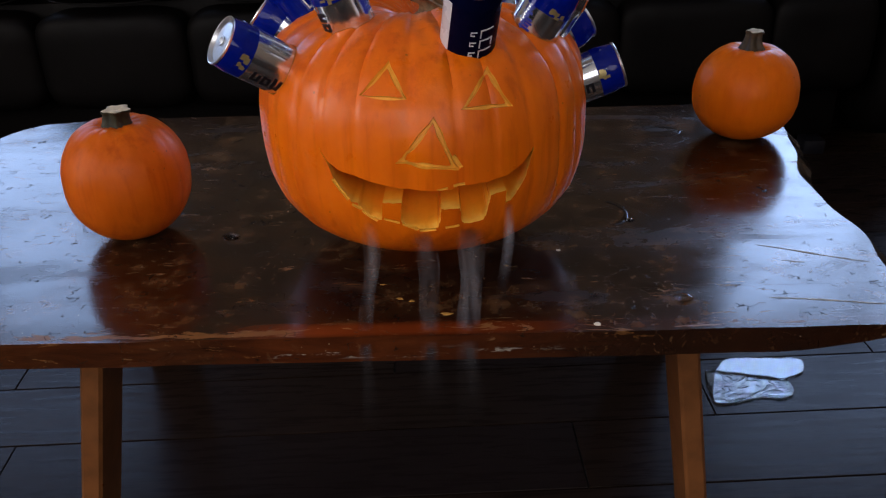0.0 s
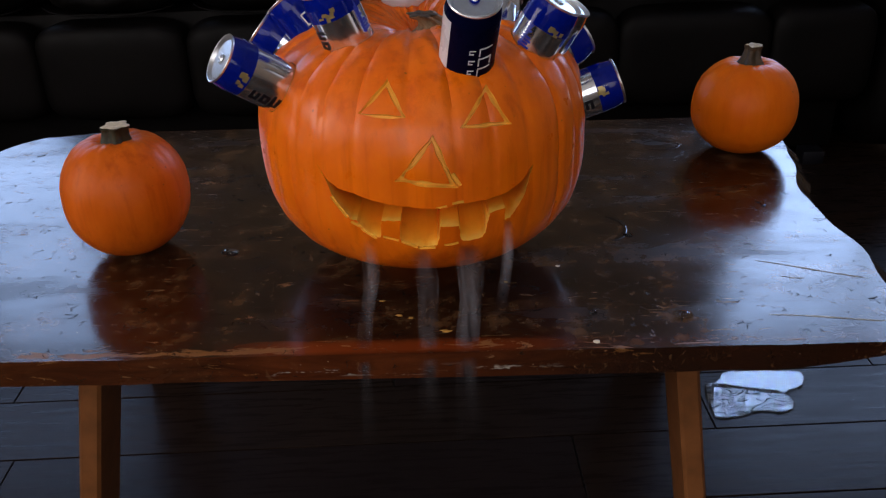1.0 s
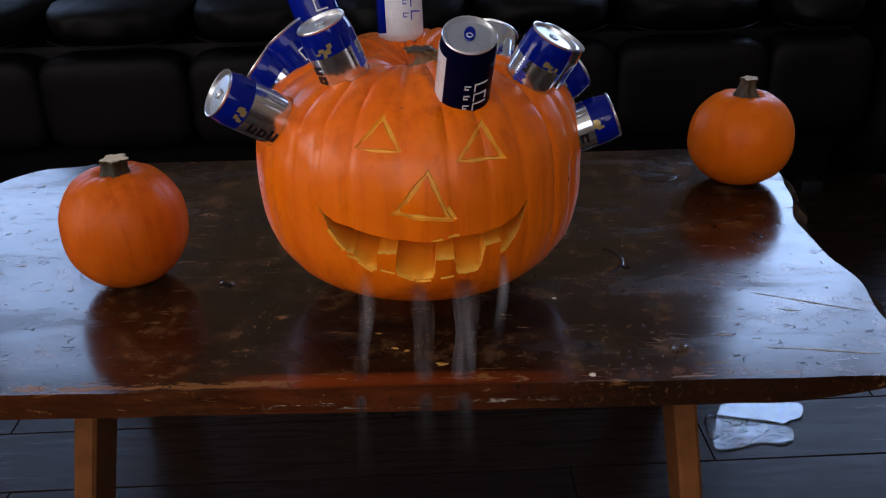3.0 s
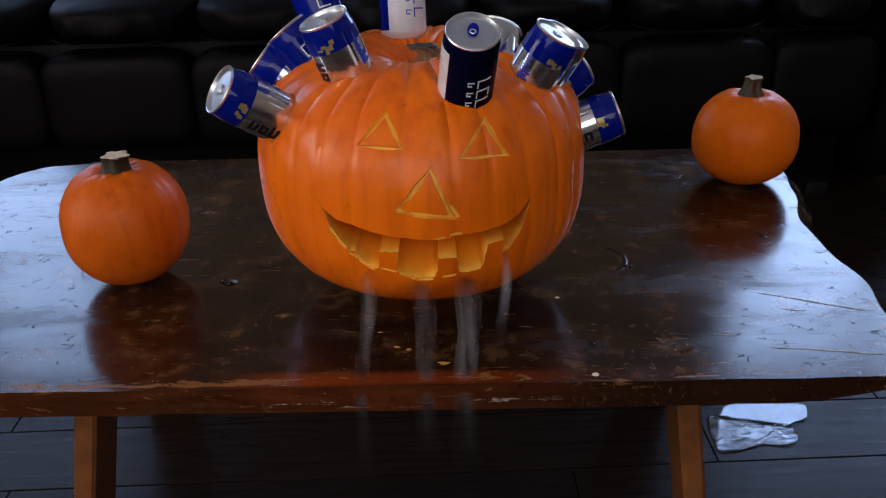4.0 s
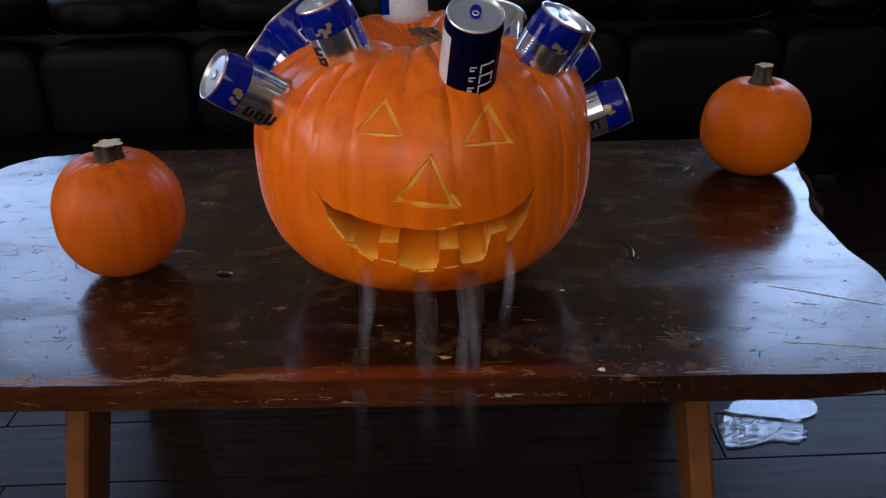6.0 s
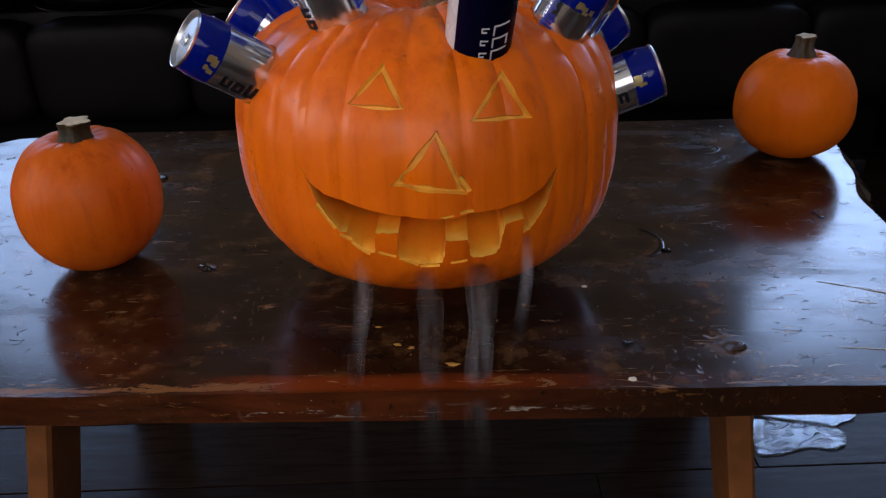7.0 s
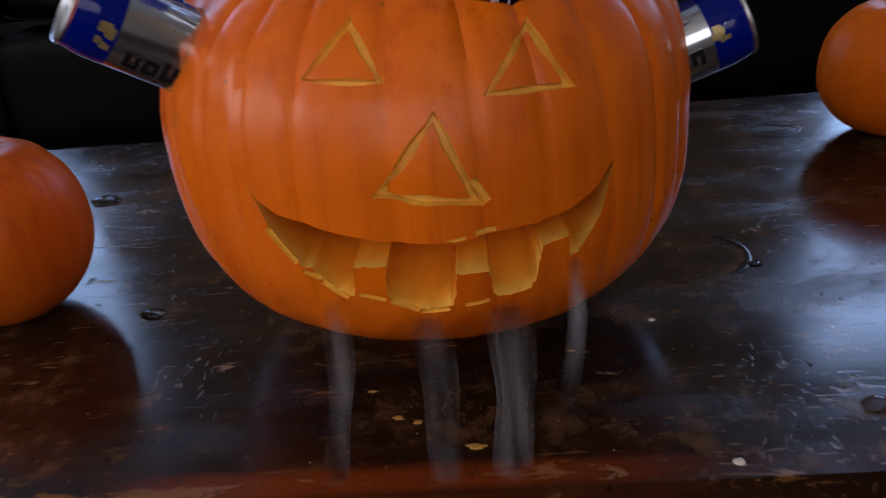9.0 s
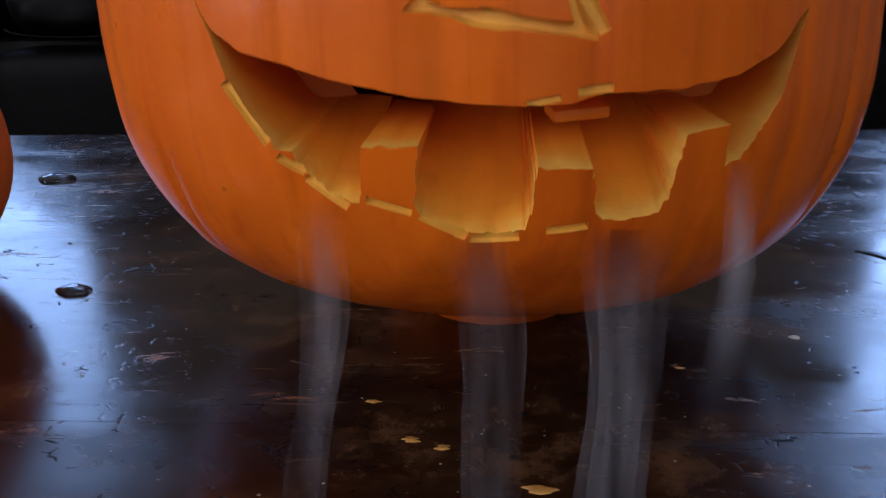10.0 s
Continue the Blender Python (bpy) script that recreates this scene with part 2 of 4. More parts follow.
STEM_DARK = simple("stem_dark_green", (0.022, 0.022, 0.010), 0.6, vary=0.5, scale=70, bump=0.6)
STEM_BROWN = simple("stem_brown", (0.06, 0.038, 0.018), 0.6, vary=0.5, scale=60, bump=0.7)
STEM_PALE = simple("stem_pale_tan", (0.26, 0.17, 0.09), 0.7, vary=0.6, scale=70, bump=0.8)
STEM_CUT = simple("stem_cut", (0.62, 0.53, 0.38), 0.8, vary=0.25, scale=120, bump=0.5)
TABLE = table_wood()
LEG_WOOD = simple("honey_stained_pine", (0.21, 0.078, 0.025), 0.33, vary=0.3, scale=26, bump=0.2)
# scratches in the varnish: the pale grey paints in the glint on their edges
SCRATCH_GLINT = simple("scratch_glint", (0.50, 0.48, 0.46), 0.25, vary=0.3, scale=90, bump=0.3)
FLOOR = floor_wood()
GAP = simple("floor_gap", (0.012, 0.009, 0.007), 0.8)
LEATHER = leather()
SILVER = simple("bare_aluminium", (0.78, 0.80, 0.84), 0.15, 0.97, vary=0.03, scale=300, bump=0.02)
LID = simple("lid_aluminium", (0.80, 0.82, 0.85), 0.34, 1.0, vary=0.05, scale=200, bump=0.03)
BLUE = simple("blue_can_lacquer", (0.001, 0.009, 0.22), 0.09, 0.0, vary=0.08, scale=200, bump=0.0, coat=0.12, spec=0.25)
NAVY = simple("navy_can_lacquer", (0.0015, 0.0022, 0.018), 0.3, 0.0, vary=0.08, scale=200, bump=0.0, spec=0.015)
WHITE = simple("white_can_lacquer", (0.72, 0.74, 0.80), 0.3, 0.0, vary=0.03, bump=0.0, coat=0.5)
BLACK = simple("black_print", (0.008, 0.008, 0.012), 0.35, bump=0.0)
PRINT_BLUE = simple("blue_print", (0.02, 0.035, 0.42), 0.3, bump=0.0)
PRINT_WHITE = simple("pale_print", (0.72, 0.75, 0.82), 0.3, bump=0.0)
PRINT_GOLD = simple("gold_print", (0.40, 0.31, 0.12), 0.35, 0.4, bump=0.0)
WALL = simple("wall_paint", (0.34, 0.25, 0.17), 0.7, vary=0.06, scale=30, bump=0.1)
CEILING = simple("ceiling_paint", (0.6, 0.58, 0.55), 0.8, vary=0.04, scale=40, bump=0.1)
FRAME = simple("white_window_paint", (0.7, 0.7, 0.68), 0.4, vary=0.05, bump=0.05)
FOG = fog()
WATER = clear_water()
SPILL = clear_water("rippled_water", 0.7)
CHIP = simple("pumpkin_scrap", (0.5, 0.25, 0.05), 0.5, vary=0.3, bump=0.3)
SEED = simple("pale_crumb", (0.75, 0.68, 0.55), 0.6, vary=0.15, bump=0.2)
STAIN = simple("dark_stain", (0.010, 0.006, 0.005), 0.22, vary=0.3, scale=40, bump=0.1)


# ---- building blocks ----
def mesh_of(name, bm, mats, smooth=True, sharp=35):
    me = bpy.data.meshes.new(name)
    bm.normal_update()
    bm.to_mesh(me)
    bm.free()
    for m in mats if isinstance(mats, (list, tuple)) else [mats]:
        me.materials.append(m)
    if smooth:
        me.shade_smooth()
        me.set_sharp_from_angle(angle=radians(sharp))
        for f in me.polygons:
            if len(f.vertices) > 12:
                f.use_smooth = False
    return me


def part(name, bm, mats, parent=None, label="", smooth=True, sharp=35):
    """Links a bmesh as one mesh object under a thing or a part."""
    ob = new(name, mesh_of(name, bm, mats, smooth, sharp))
    ob.parent = parent
    return tagged(ob, label)


def thing(name, m, label, category, group="", kind=""):
    ob = new(name)
    ob.matrix_world = m
    return tagged(ob, label, category, group, kind)


def single(name, bm, mats, m, label, category, group="", kind="", smooth=True, sharp=35):
    ob = part(name, bm, mats, None, "", smooth, sharp)
    ob.matrix_world = m
    return tagged(ob, label, category, group, kind)


def box(x0, x1, y0, y1, z0, z1, bevel=0.0, seg=2, bm=None):
    b = bm or bmesh.new()
    made = bmesh.ops.create_cube(b, size=1, matrix=Matrix.Translation(((x0 + x1) / 2, (y0 + y1) / 2, (z0 + z1) / 2)) @ Matrix.Diagonal((x1 - x0, y1 - y0, z1 - z0, 1)))
    if bevel:
        edges = {e for v in made["verts"] for e in v.link_edges}
        bmesh.ops.bevel(b, geom=list(edges), offset=bevel, segments=seg, profile=0.6, affect="EDGES")
    return b


def grid(rows, close_u=True, cap0=False, cap1=False, bm=None, mat=0):
    """A skin over rings of points."""
    b = bm or bmesh.new()
    vs = [[b.verts.new(p) for p in r] for r in rows]
    n = len(rows[0])
    for i in range(len(rows) - 1):
        for j in range(n if close_u else n - 1):
            k = (j + 1) % n
            b.faces.new((vs[i][j], vs[i][k], vs[i + 1][k], vs[i + 1][j])).material_index = mat
    if cap0:
        b.faces.new(vs[0][::-1]).material_index = mat
    if cap1:
        b.faces.new(vs[-1]).material_index = mat
    return b


def lathe(profile, seg=48, cap0=False, cap1=False, bm=None, mat=0):
    rows = [[(r * math.cos(2 * math.pi * j / seg), r * math.sin(2 * math.pi * j / seg), z) for j in range(seg)] for r, z in profile]
    return grid(rows, True, cap0, cap1, bm, mat)


def slab(outline, z0, z1, bevel=0.0, seg=3, sharp_y=None):
    """An upright prism over an outline that runs anticlockwise."""
    b = bmesh.new()
    low = [b.verts.new((x, y, z0)) for x, y in outline]
    top = [b.verts.new((x, y, z1)) for x, y in outline]
    b.faces.new(low[::-1])
    b.faces.new(top)
    for i in range(len(outline)):
        j = (i + 1) % len(outline)
        b.faces.new((low[i], low[j], top[j], top[i]))
    if bevel:
        rim = [e for e in b.edges if abs(e.verts[0].co.z - e.verts[1].co.z) < 1e-6 and (sharp_y is None or any(abs(v.co.y - sharp_y) > 0.0008 for v in e.verts))]
        bmesh.ops.bevel(b, geom=rim, offset=bevel, segments=seg, profile=0.5, affect="EDGES")
    return b


def blob(sx, sy, sz, power=2.6, nu=40, nv=24, rough=0.0, seed=0.0, bm=None):
    """A stuffed, rounded block, like a cushion."""
    def sp(v):
        return math.copysign(abs(v) ** (2 / power), v)
    rows = []
    for i in range(nv + 1):
        a = -math.pi / 2 + math.pi * i / nv
        a = max(-math.pi / 2 + 0.01, min(math.pi / 2 - 0.01, a))
        row = []
        for j in range(nu):
            t = 2 * math.pi * j / nu
            p = Vector((sx * sp(math.cos(a)) * sp(math.cos(t)), sy * sp(math.cos(a)) * sp(math.sin(t)), sz * sp(math.sin(a))))
            p *= 1 + rough * (noise.noise(p * 9 + Vector((seed, 0, 0))) + 0.5 * noise.noise(p * 23 + Vector((0, seed, 0))))
            row.append(p)
        rows.append(row)
    return grid(rows, True, True, True, bm)


# ---- room ----
def wall_with_openings(name, along, at, thick, lo, hi, z1, holes, label):
    """A wall along x or y, made of solid pieces round its openings."""
    b = bmesh.new()

    def piece(a0, a1, c0, c1):
        if along == "x":
            box(a0, a1, min(at, at + thick), max(at, at + thick), c0, c1, bm=b)
        else:
            box(min(at, at + thick), max(at, at + thick), a0, a1, c0, c1, bm=b)
    edge = lo
    for c, w, s, h in sorted(holes):
        piece(edge, c - w / 2, 0, z1)
        piece(c - w / 2, c + w / 2, 0, s)
        piece(c - w / 2, c + w / 2, h, z1)
        edge = c + w / 2
    piece(edge, hi, 0, z1)
    return tagged(part(name, b, WALL, smooth=False), label, "wall", kind="structure")


wall_with_openings("wall_north", "x", WALL_Y, 0.15, -WALL_X, WALL_X, CEIL, (WIN_L, WIN_R), "dim brown painted wall with two windows behind the sofa")
wall_with_openings("wall_south", "x", BACK_Y, -0.15, -WALL_X, WALL_X, CEIL, (WIN_B,), "dim brown painted wall with one wide window, unseen and added for fill light")
wall_with_openings("wall_west", "y", -WALL_X, -0.15, BACK_Y - 0.15, WALL_Y + 0.15, CEIL, (WIN_W,), "dim brown painted wall with one window")
wall_with_openings("wall_east", "y", WALL_X, 0.15, BACK_Y - 0.15, WALL_Y + 0.15, CEIL, (), "dim brown painted wall")
tagged(part("ceiling", box(-WALL_X - 0.15, WALL_X + 0.15, BACK_Y - 0.15, WALL_Y + 0.15, CEIL, CEIL + 0.1), CEILING, smooth=False), "plain off-white painted ceiling", "ceiling", kind="structure")


def window(name, m, spec):
    c, w, s, h = spec
    root = thing(name, m, "white painted window with two sashes", "window", kind="structure")
    hh = h - s
    b = bmesh.new()
    for x0, x1, z0, z1 in ((-w / 2, -w / 2 + 0.06, 0, hh), (w / 2 - 0.06, w / 2, 0, hh), (-w / 2 + 0.06, w / 2 - 0.06, 0, 0.06), (-w / 2 + 0.06, w / 2 - 0.06, hh - 0.06, hh), (-0.03, 0.03, 0.06, hh - 0.06)):
        box(x0, x1, -0.03, 0.03, z0, z1, 0.006, 1, b)
    part("window_frame", b, FRAME, root)
    part("window_sill", box(-w / 2 - 0.05, w / 2 + 0.05, -0.12, -0.032, -0.035, -0.003, 0.006), FRAME, root)
    return root


window("window_1", pose(WIN_L[0], WALL_Y + 0.075, WIN_L[2]), WIN_L)
window("window_2", pose(WIN_R[0], WALL_Y + 0.075, WIN_R[2]), WIN_R)
# the added fill window in the south wall
window("window_3", pose(WIN_B[0], BACK_Y - 0.075, WIN_B[2], 0, 0, 180), WIN_B)
window("window_4", pose(-WALL_X - 0.075, WIN_W[0], WIN_W[2], 0, 0, 90), WIN_W)


# ---- table ----
TOP, X0, X1, Y0, Y1, THICK = 0.45, -0.735, 0.56, 0.757, 1.478, 0.032
SEAM = 0.845


def right_end(y):
    """The worn, wavy end of the table top."""
    return X1 - 0.012 + 0.008 * math.sin((y - 0.87) * 17) + 0.03 * min(1.0, max(0.0, (y - 1.1) / 0.23)) + 0.003 * math.sin(y * 47)


def left_end(y):
    return X0 + 0.006 * math.sin(y * 17)


def board(y0, y1, round_front, round_back):
    """The outline of one board, anticlockwise from its front."""
    pts = []
    n = 60
    for i in range(n + 1):
        x = left_end(y0) + (right_end(y0) - left_end(y0)) * i / n
        wave = 0.0018 * noise.noise(Vector((x * 14, y0 * 9, 0))) if round_front else 0
        pts.append([x, y0 + wave])
    for i in range(1, 70):
        y = y0 + (y1 - y0) * i / 70
        pts.append([right_end(y), y])
    for i in range(n + 1):
        x = right_end(y1) + (left_end(y1) - right_end(y1)) * i / n
        pts.append([x, y1])
    for i in range(1, 70):
        y = y1 + (y0 - y1) * i / 70
        pts.append([left_end(y), y])
    rad_f, rad_b = 0.018, 0.125
    for p in pts:
        for rad, near, sign in ((rad_f, y0, 1), (rad_b, y1, -1)):
            if (sign > 0 and not round_front) or (sign < 0 and not round_back):
                continue
            dy = (p[1] - near) * sign
            if dy < rad:
                cut = rad - math.sqrt(max(0, rad * rad - (rad - dy) ** 2))
                p[0] = max(left_end(p[1]) + cut, min(right_end(p[1]) - cut * 0.6, p[0]))
    out = [pts[0]]
    for p in pts[1:]:
        if (Vector(p) - Vector(out[-1])).length > 0.0045:
            out.append(p)
    return out


table = thing("coffee_table", pose(0, Y0, 0), "low rustic dark-stained pine coffee table with worn edges", "table")


def shift(points):
    return [(x, y - Y0) for x, y in points]


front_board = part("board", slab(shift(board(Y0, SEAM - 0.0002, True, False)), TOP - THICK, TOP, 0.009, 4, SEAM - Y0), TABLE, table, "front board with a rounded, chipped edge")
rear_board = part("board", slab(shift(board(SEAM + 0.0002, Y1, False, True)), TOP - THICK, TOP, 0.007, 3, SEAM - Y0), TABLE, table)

# the right end is a natural edge that runs outwards below the top
for slab_part in (front_board, rear_board):
    for v in slab_part.data.vertices:
        reach = min(1.0, max(0.0, (v.co.x - right_end(v.co.y + Y0) + 0.06) / 0.03))
        v.co.x += 0.026 * reach * min(1.0, max(0.0, (TOP - 0.002 - v.co.z) / (THICK * 0.7)))


# the underside of the front board is rounded away towards the natural end
for v in front_board.data.vertices:
    if v.co.z < TOP - 0.012 and v.co.x > 0.36:
        v.co.z += (TOP - v.co.z) / THICK * 0.020 * min(1.0, (v.co.x - 0.36) / 0.16) ** 2


def leg(x_top, x_foot, y_top, y_foot, w, d):
    rows = []
    for k in range(9):
        f = k / 8
        cx, cy, z = x_foot + (x_top - x_foot) * f, y_foot + (y_top - y_foot) * f, (TOP - THICK) * f
        ring = [(-w / 2, -d / 2 + 0.004), (-w / 2 + 0.004, -d / 2), (w / 2 - 0.004, -d / 2), (w / 2, -d / 2 + 0.004), (w / 2, d / 2), (-w / 2, d / 2)]
        rows.append([(cx + a, cy + b - Y0, z) for a, b in ring])
    return grid(rows, True, True, True)


for xt, xf, yt, yf in ((-0.386, -0.470, 0.862, 0.855), (0.302, 0.362, 0.862, 0.855), (-0.580, -0.510, 1.385, 1.385), (0.465, 0.400, 1.385, 1.385)):
    part("leg", leg(xt, xf, yt, yf, 0.027 if yt < 1 else 0.070, 0.08 if yt < 1 else 0.06), LEG_WOOD, table)
for x in (-0.400, 0.312):
    part("batten", box(x - 0.02, x + 0.02, 0.905 - Y0, 1.35 - Y0, TOP - THICK - 0.05, TOP - THICK - 0.001, 0.003), TABLE, table)


def gouge(x0, y0, x1, y1, w):
    """A long shallow scratch with a raised lip in the varnish."""
    a, c = Vector((x0, y0 - Y0, TOP)), Vector((x1, y1 - Y0, TOP))
    side = (c - a).cross(Vector((0, 0, 1))).normalized()
    rows = []
    for i in range(17):
        f = i / 16
        m = a.lerp(c, f) + side * 0.0012 * math.sin(5 * f + x0 * 40)
        r = w * (0.35 + 0.65 * math.sin(math.pi * f)) * (1 + 0.3 * math.sin(17 * f))
        rows.append([m + side * r * math.cos(t) + Vector((0, 0, 0.0003 + 0.4 * r * math.sin(t))) for t in (2 * math.pi * j / 8 for j in range(8))])
    return grid(rows, True, True, True)


for spec in ((0.413, 0.943, 0.535, 0.893, 0.0011), (0.39, 0.817, 0.515, 0.799, 0.0012), (0.431, 0.902, 0.459, 0.897, 0.0008)):
    part("gouge", gouge(*spec), SCRATCH_GLINT, table, "scratch in the varnish, its glint put into a pale colour")


# ---- carved pumpkin ----
PX, PY, PZ, PR, PTOP, PLOW, DEEP = 0.0031, 1.0126, 0.6178, 0.1947, 0.1437, 0.1413, 1.1216


def pumpkin_point(theta, phi, R, up, down, n_up, n_down, ribs, depth, dimple, seed, shrink=0.0):
    """A point of a ribbed pumpkin's skin, from its widest level."""
    n = n_up if phi > 0 else n_down
    c, s = abs(math.cos(phi)) ** (2 / n), abs(math.sin(phi)) ** (2 / n)
    r = (R - shrink) * c
    z = (up - shrink) * s if phi > 0 else -(down - shrink) * s
    wob = theta + 0.035 * math.sin(3 * theta + seed) + 0.03 * math.sin(7 * theta + 2 * seed)
    g = 1 - abs(math.sin(ribs * wob / 2))
    k = 0.7 + (2.3 * max(0.0, math.sin(phi)) ** 2 + 0.9 * max(0.0, math.cos(theta)) ** 2) * (1 if R > 0.1 else 0.4)
    r *= 1 - depth * k * (g ** 5 * 0.8 + g * 0.22) + 0.012 * math.sin(2 * theta + seed) + 0.006 * math.sin(5 * theta + seed)
    lump = noise.noise(Vector((3 * math.cos(theta), 3 * math.sin(theta), 2.5 * phi + seed))) + 0.5 * noise.noise(Vector((9 * math.cos(theta), 9 * math.sin(theta), 6 * phi)))
    r *= 1 + 0.010 * lump
    if phi > 0:
        z += 0.02 * R * lump * math.sin(phi)
        z -= dimple * math.exp(-(r / (0.30 * R)) ** 2)
        z *= 1 - 0.5 * depth * g ** 2 * k
    else:
        z += 0.35 * dimple * math.exp(-(r / (0.3 * R)) ** 2)
    return Vector((r * math.cos(theta), r * math.sin(theta), z))


BIG = (PR, PTOP, PLOW, 2.75, 2.95, 27, 0.012, 0.034, 1.3)


def big_skin(theta, phi, shrink=0.0):
    q = pumpkin_point(theta, phi, *BIG, shrink)
    r = math.hypot(q.x, q.y) / PR
    if phi < 0:
        # the underside comes down to a narrower foot, and the lower half leans a little
        q.z -= (PZ - TOP - PLOW + 0.016) * math.exp(-(r / 0.33) ** 6)
        q.z = max(q.z, TOP - PZ - 0.001)
        q.x -= 0.031 * q.z
    elif r < 0.75:
        # wrinkles that run into the hollow round the stem
        k = 1 - max(0.0, (r - 0.3) / 0.45)
        q.z += 0.0035 * k * noise.noise(Vector((theta * 9, r * 7, 4))) + 0.0015 * k * noise.noise(Vector((theta * 22, r * 16, 8)))
    q.y *= DEEP
    return q


def on_front(x, z, lift=0.0):
    """The skin's front point at the given x and height above the widest level, lifted off it."""
    t, p = -math.pi / 2 + x / PR, 0.0
    for _ in range(7):
        lo, hi = -1.4, 1.4
        for _ in range(20):
            p = (lo + hi) / 2
            if big_skin(t, p).z < z:
                lo = p
            else:
                hi = p
        t += (x - big_skin(t, p).x) / PR
    q = big_skin(t, p)
    nrm = (big_skin(t + 0.01, p) - big_skin(t - 0.01, p)).cross(big_skin(t, p + 0.02) - big_skin(t, p - 0.02)).normalized()
    return q + nrm * lift, nrm


def shell():
    b = bmesh.new()
    for shrink, nu, nv, mat in ((0.0, 300, 120, 0), (0.070, 96, 44, 1)):
        rows = []
        for i in range(1, nv):
            u = -1 + 2 * i / nv
            phi = math.copysign(abs(u) ** 1.35, u) * math.pi / 2
            rows.append([big_skin(2 * math.pi * j / nu, phi, shrink) for j in range(nu)])
        part_b = grid(rows, True, True, True, None, mat)
        if shrink:
            bmesh.ops.reverse_faces(part_b, faces=part_b.faces)
        me = bpy.data.meshes.new("tmp")
        part_b.to_mesh(me)
        part_b.free()
        b.from_mesh(me)
        bpy.data.meshes.remove(me)
    return b


# the mouth's outline (x, z above the widest level), anticlockwise: the lower lip with its teeth, then the upper lip
MOUTH = [
    (-0.1060, 0.0208), (-0.0965, 0.002), (-0.0920, -0.012), (-0.0865, -0.0205), (-0.080, -0.0283), (-0.073, -0.036), (-0.0675, -0.0362), (-0.061, -0.0445), (-0.0535, -0.052), (-0.0425, -0.0540),
    (-0.0403, -0.0325), (-0.0203, -0.0315), (-0.0222, -0.0535), (-0.0155, -0.0605), (-0.005, -0.0640), (0.0066, -0.0658), (0.0158, -0.0628), (0.0186, -0.0565), (0.0211, -0.0387), (0.0406, -0.0405),
    (0.0420, -0.0575), (0.0530, -0.0608), (0.0654, -0.0593), (0.0682, -0.0546), (0.0732, -0.0305), (0.0897, -0.0288), (0.0888, -0.0448), (0.0955, -0.0425), (0.1030, -0.0325), (0.1100, -0.0225), (0.1150, -0.0085),
    (0.1205, 0.0102), (0.1080, -0.004), (0.0920, -0.0113), (0.0710, -0.0140), (0.0440, -0.0141), (0.0300, -0.0175), (0.0090, -0.0172), (-0.0065, -0.0163), (-0.0215, -0.0144), (-0.0510, -0.009), (-0.0700, -0.0042),
    (-0.0850, -0.001), (-0.0970, 0.0065)]


def mouth_cutter(b):
    n = len(MOUTH)
    fine = []
    for i in range(n):
        a, c = Vector(MOUTH[i]), Vector(MOUTH[(i + 1) % n])
        k = max(1, int((c - a).length / 0.004))
        for j in range(k):
            p = a.lerp(c, j / k)
            w = 0.0017 if j and a.y < -0.02 else 0.0005
            fine.append((p.x + w * noise.noise(Vector((p.x * 300, p.y * 300, 1))), p.y + w * noise.noise(Vector((p.x * 300, p.y * 300, 7)))))
    # the knife went in sloping: the floor of the hole rises towards the back, by as much as fits the camera's view, the
    # tops of the teeth stay level
    cuts, front, back = [], [], []
    for x, z in fine:
        skin = on_front(x, z)[0]
        rise = 0.0345 * min(1.0, max(0.0, (-0.030 - z) / 0.034))
        step = Vector((-0.07 * x, 0.075, rise))
        front.append(b.verts.new(skin + step * ((-0.30 - skin.y) / step.y)))
        back.append(b.verts.new(skin + step * ((-0.12 - skin.y) / step.y)))
    cuts.append(b.faces.new(front))
    cuts.append(b.faces.new(back[::-1]))
    for i in range(len(fine)):
        j = (i + 1) % len(fine)
        b.faces.new((front[j], front[i], back[i], back[j]))
    bmesh.ops.triangulate(b, faces=cuts)


def groove(b, corners, width, deep):
    """A closed three-cornered groove cut into the skin."""
    cs = [Vector(c) for c in corners]
    mid = sum(cs, Vector((0, 0))) / 3
    rows = []
    for i in range(3):
        a, c = cs[i], cs[(i + 1) % 3]
        for j in range(8):
            p = a.lerp(c, j / 8)
            inward = (mid - p).normalized()
            tw = width * (0.75 + 0.5 * noise.noise(Vector((p.x * 60, p.y * 60, 3))))
            if j == 0:
                tw *= 1.5
            row = []
            for off, lift in ((-0.5, 0.006), (0.5, 0.006), (0.24, -deep), (-0.24, -deep)):
                q = p + inward * off * tw
                row.append(on_front(q.x, q.y, lift)[0])
            rows.append(row)
    vs = [[b.verts.new(q) for q in r] for r in rows]
    for i in range(len(vs)):
        k = (i + 1) % len(vs)
        for j in range(4):
            m = (j + 1) % 4
            b.faces.new((vs[i][j], vs[k][j], vs[k][m], vs[i][m]))


def nick(b, a, c, width, deep):
    """A short straight slip of the knife."""
    a, c = Vector(a), Vector(c)
    side = Vector((a.y - c.y, c.x - a.x)).normalized() * width / 2
    rows = []
    for j in range(5):
        p = a.lerp(c, j / 4)
        rows.append([on_front(q.x, q.y, lift)[0] for q, lift in ((p - side, 0.004), (p + side, 0.004), (p + side * 0.6, -deep), (p - side * 0.6, -deep))])
    grid(rows, True, True, True, b)


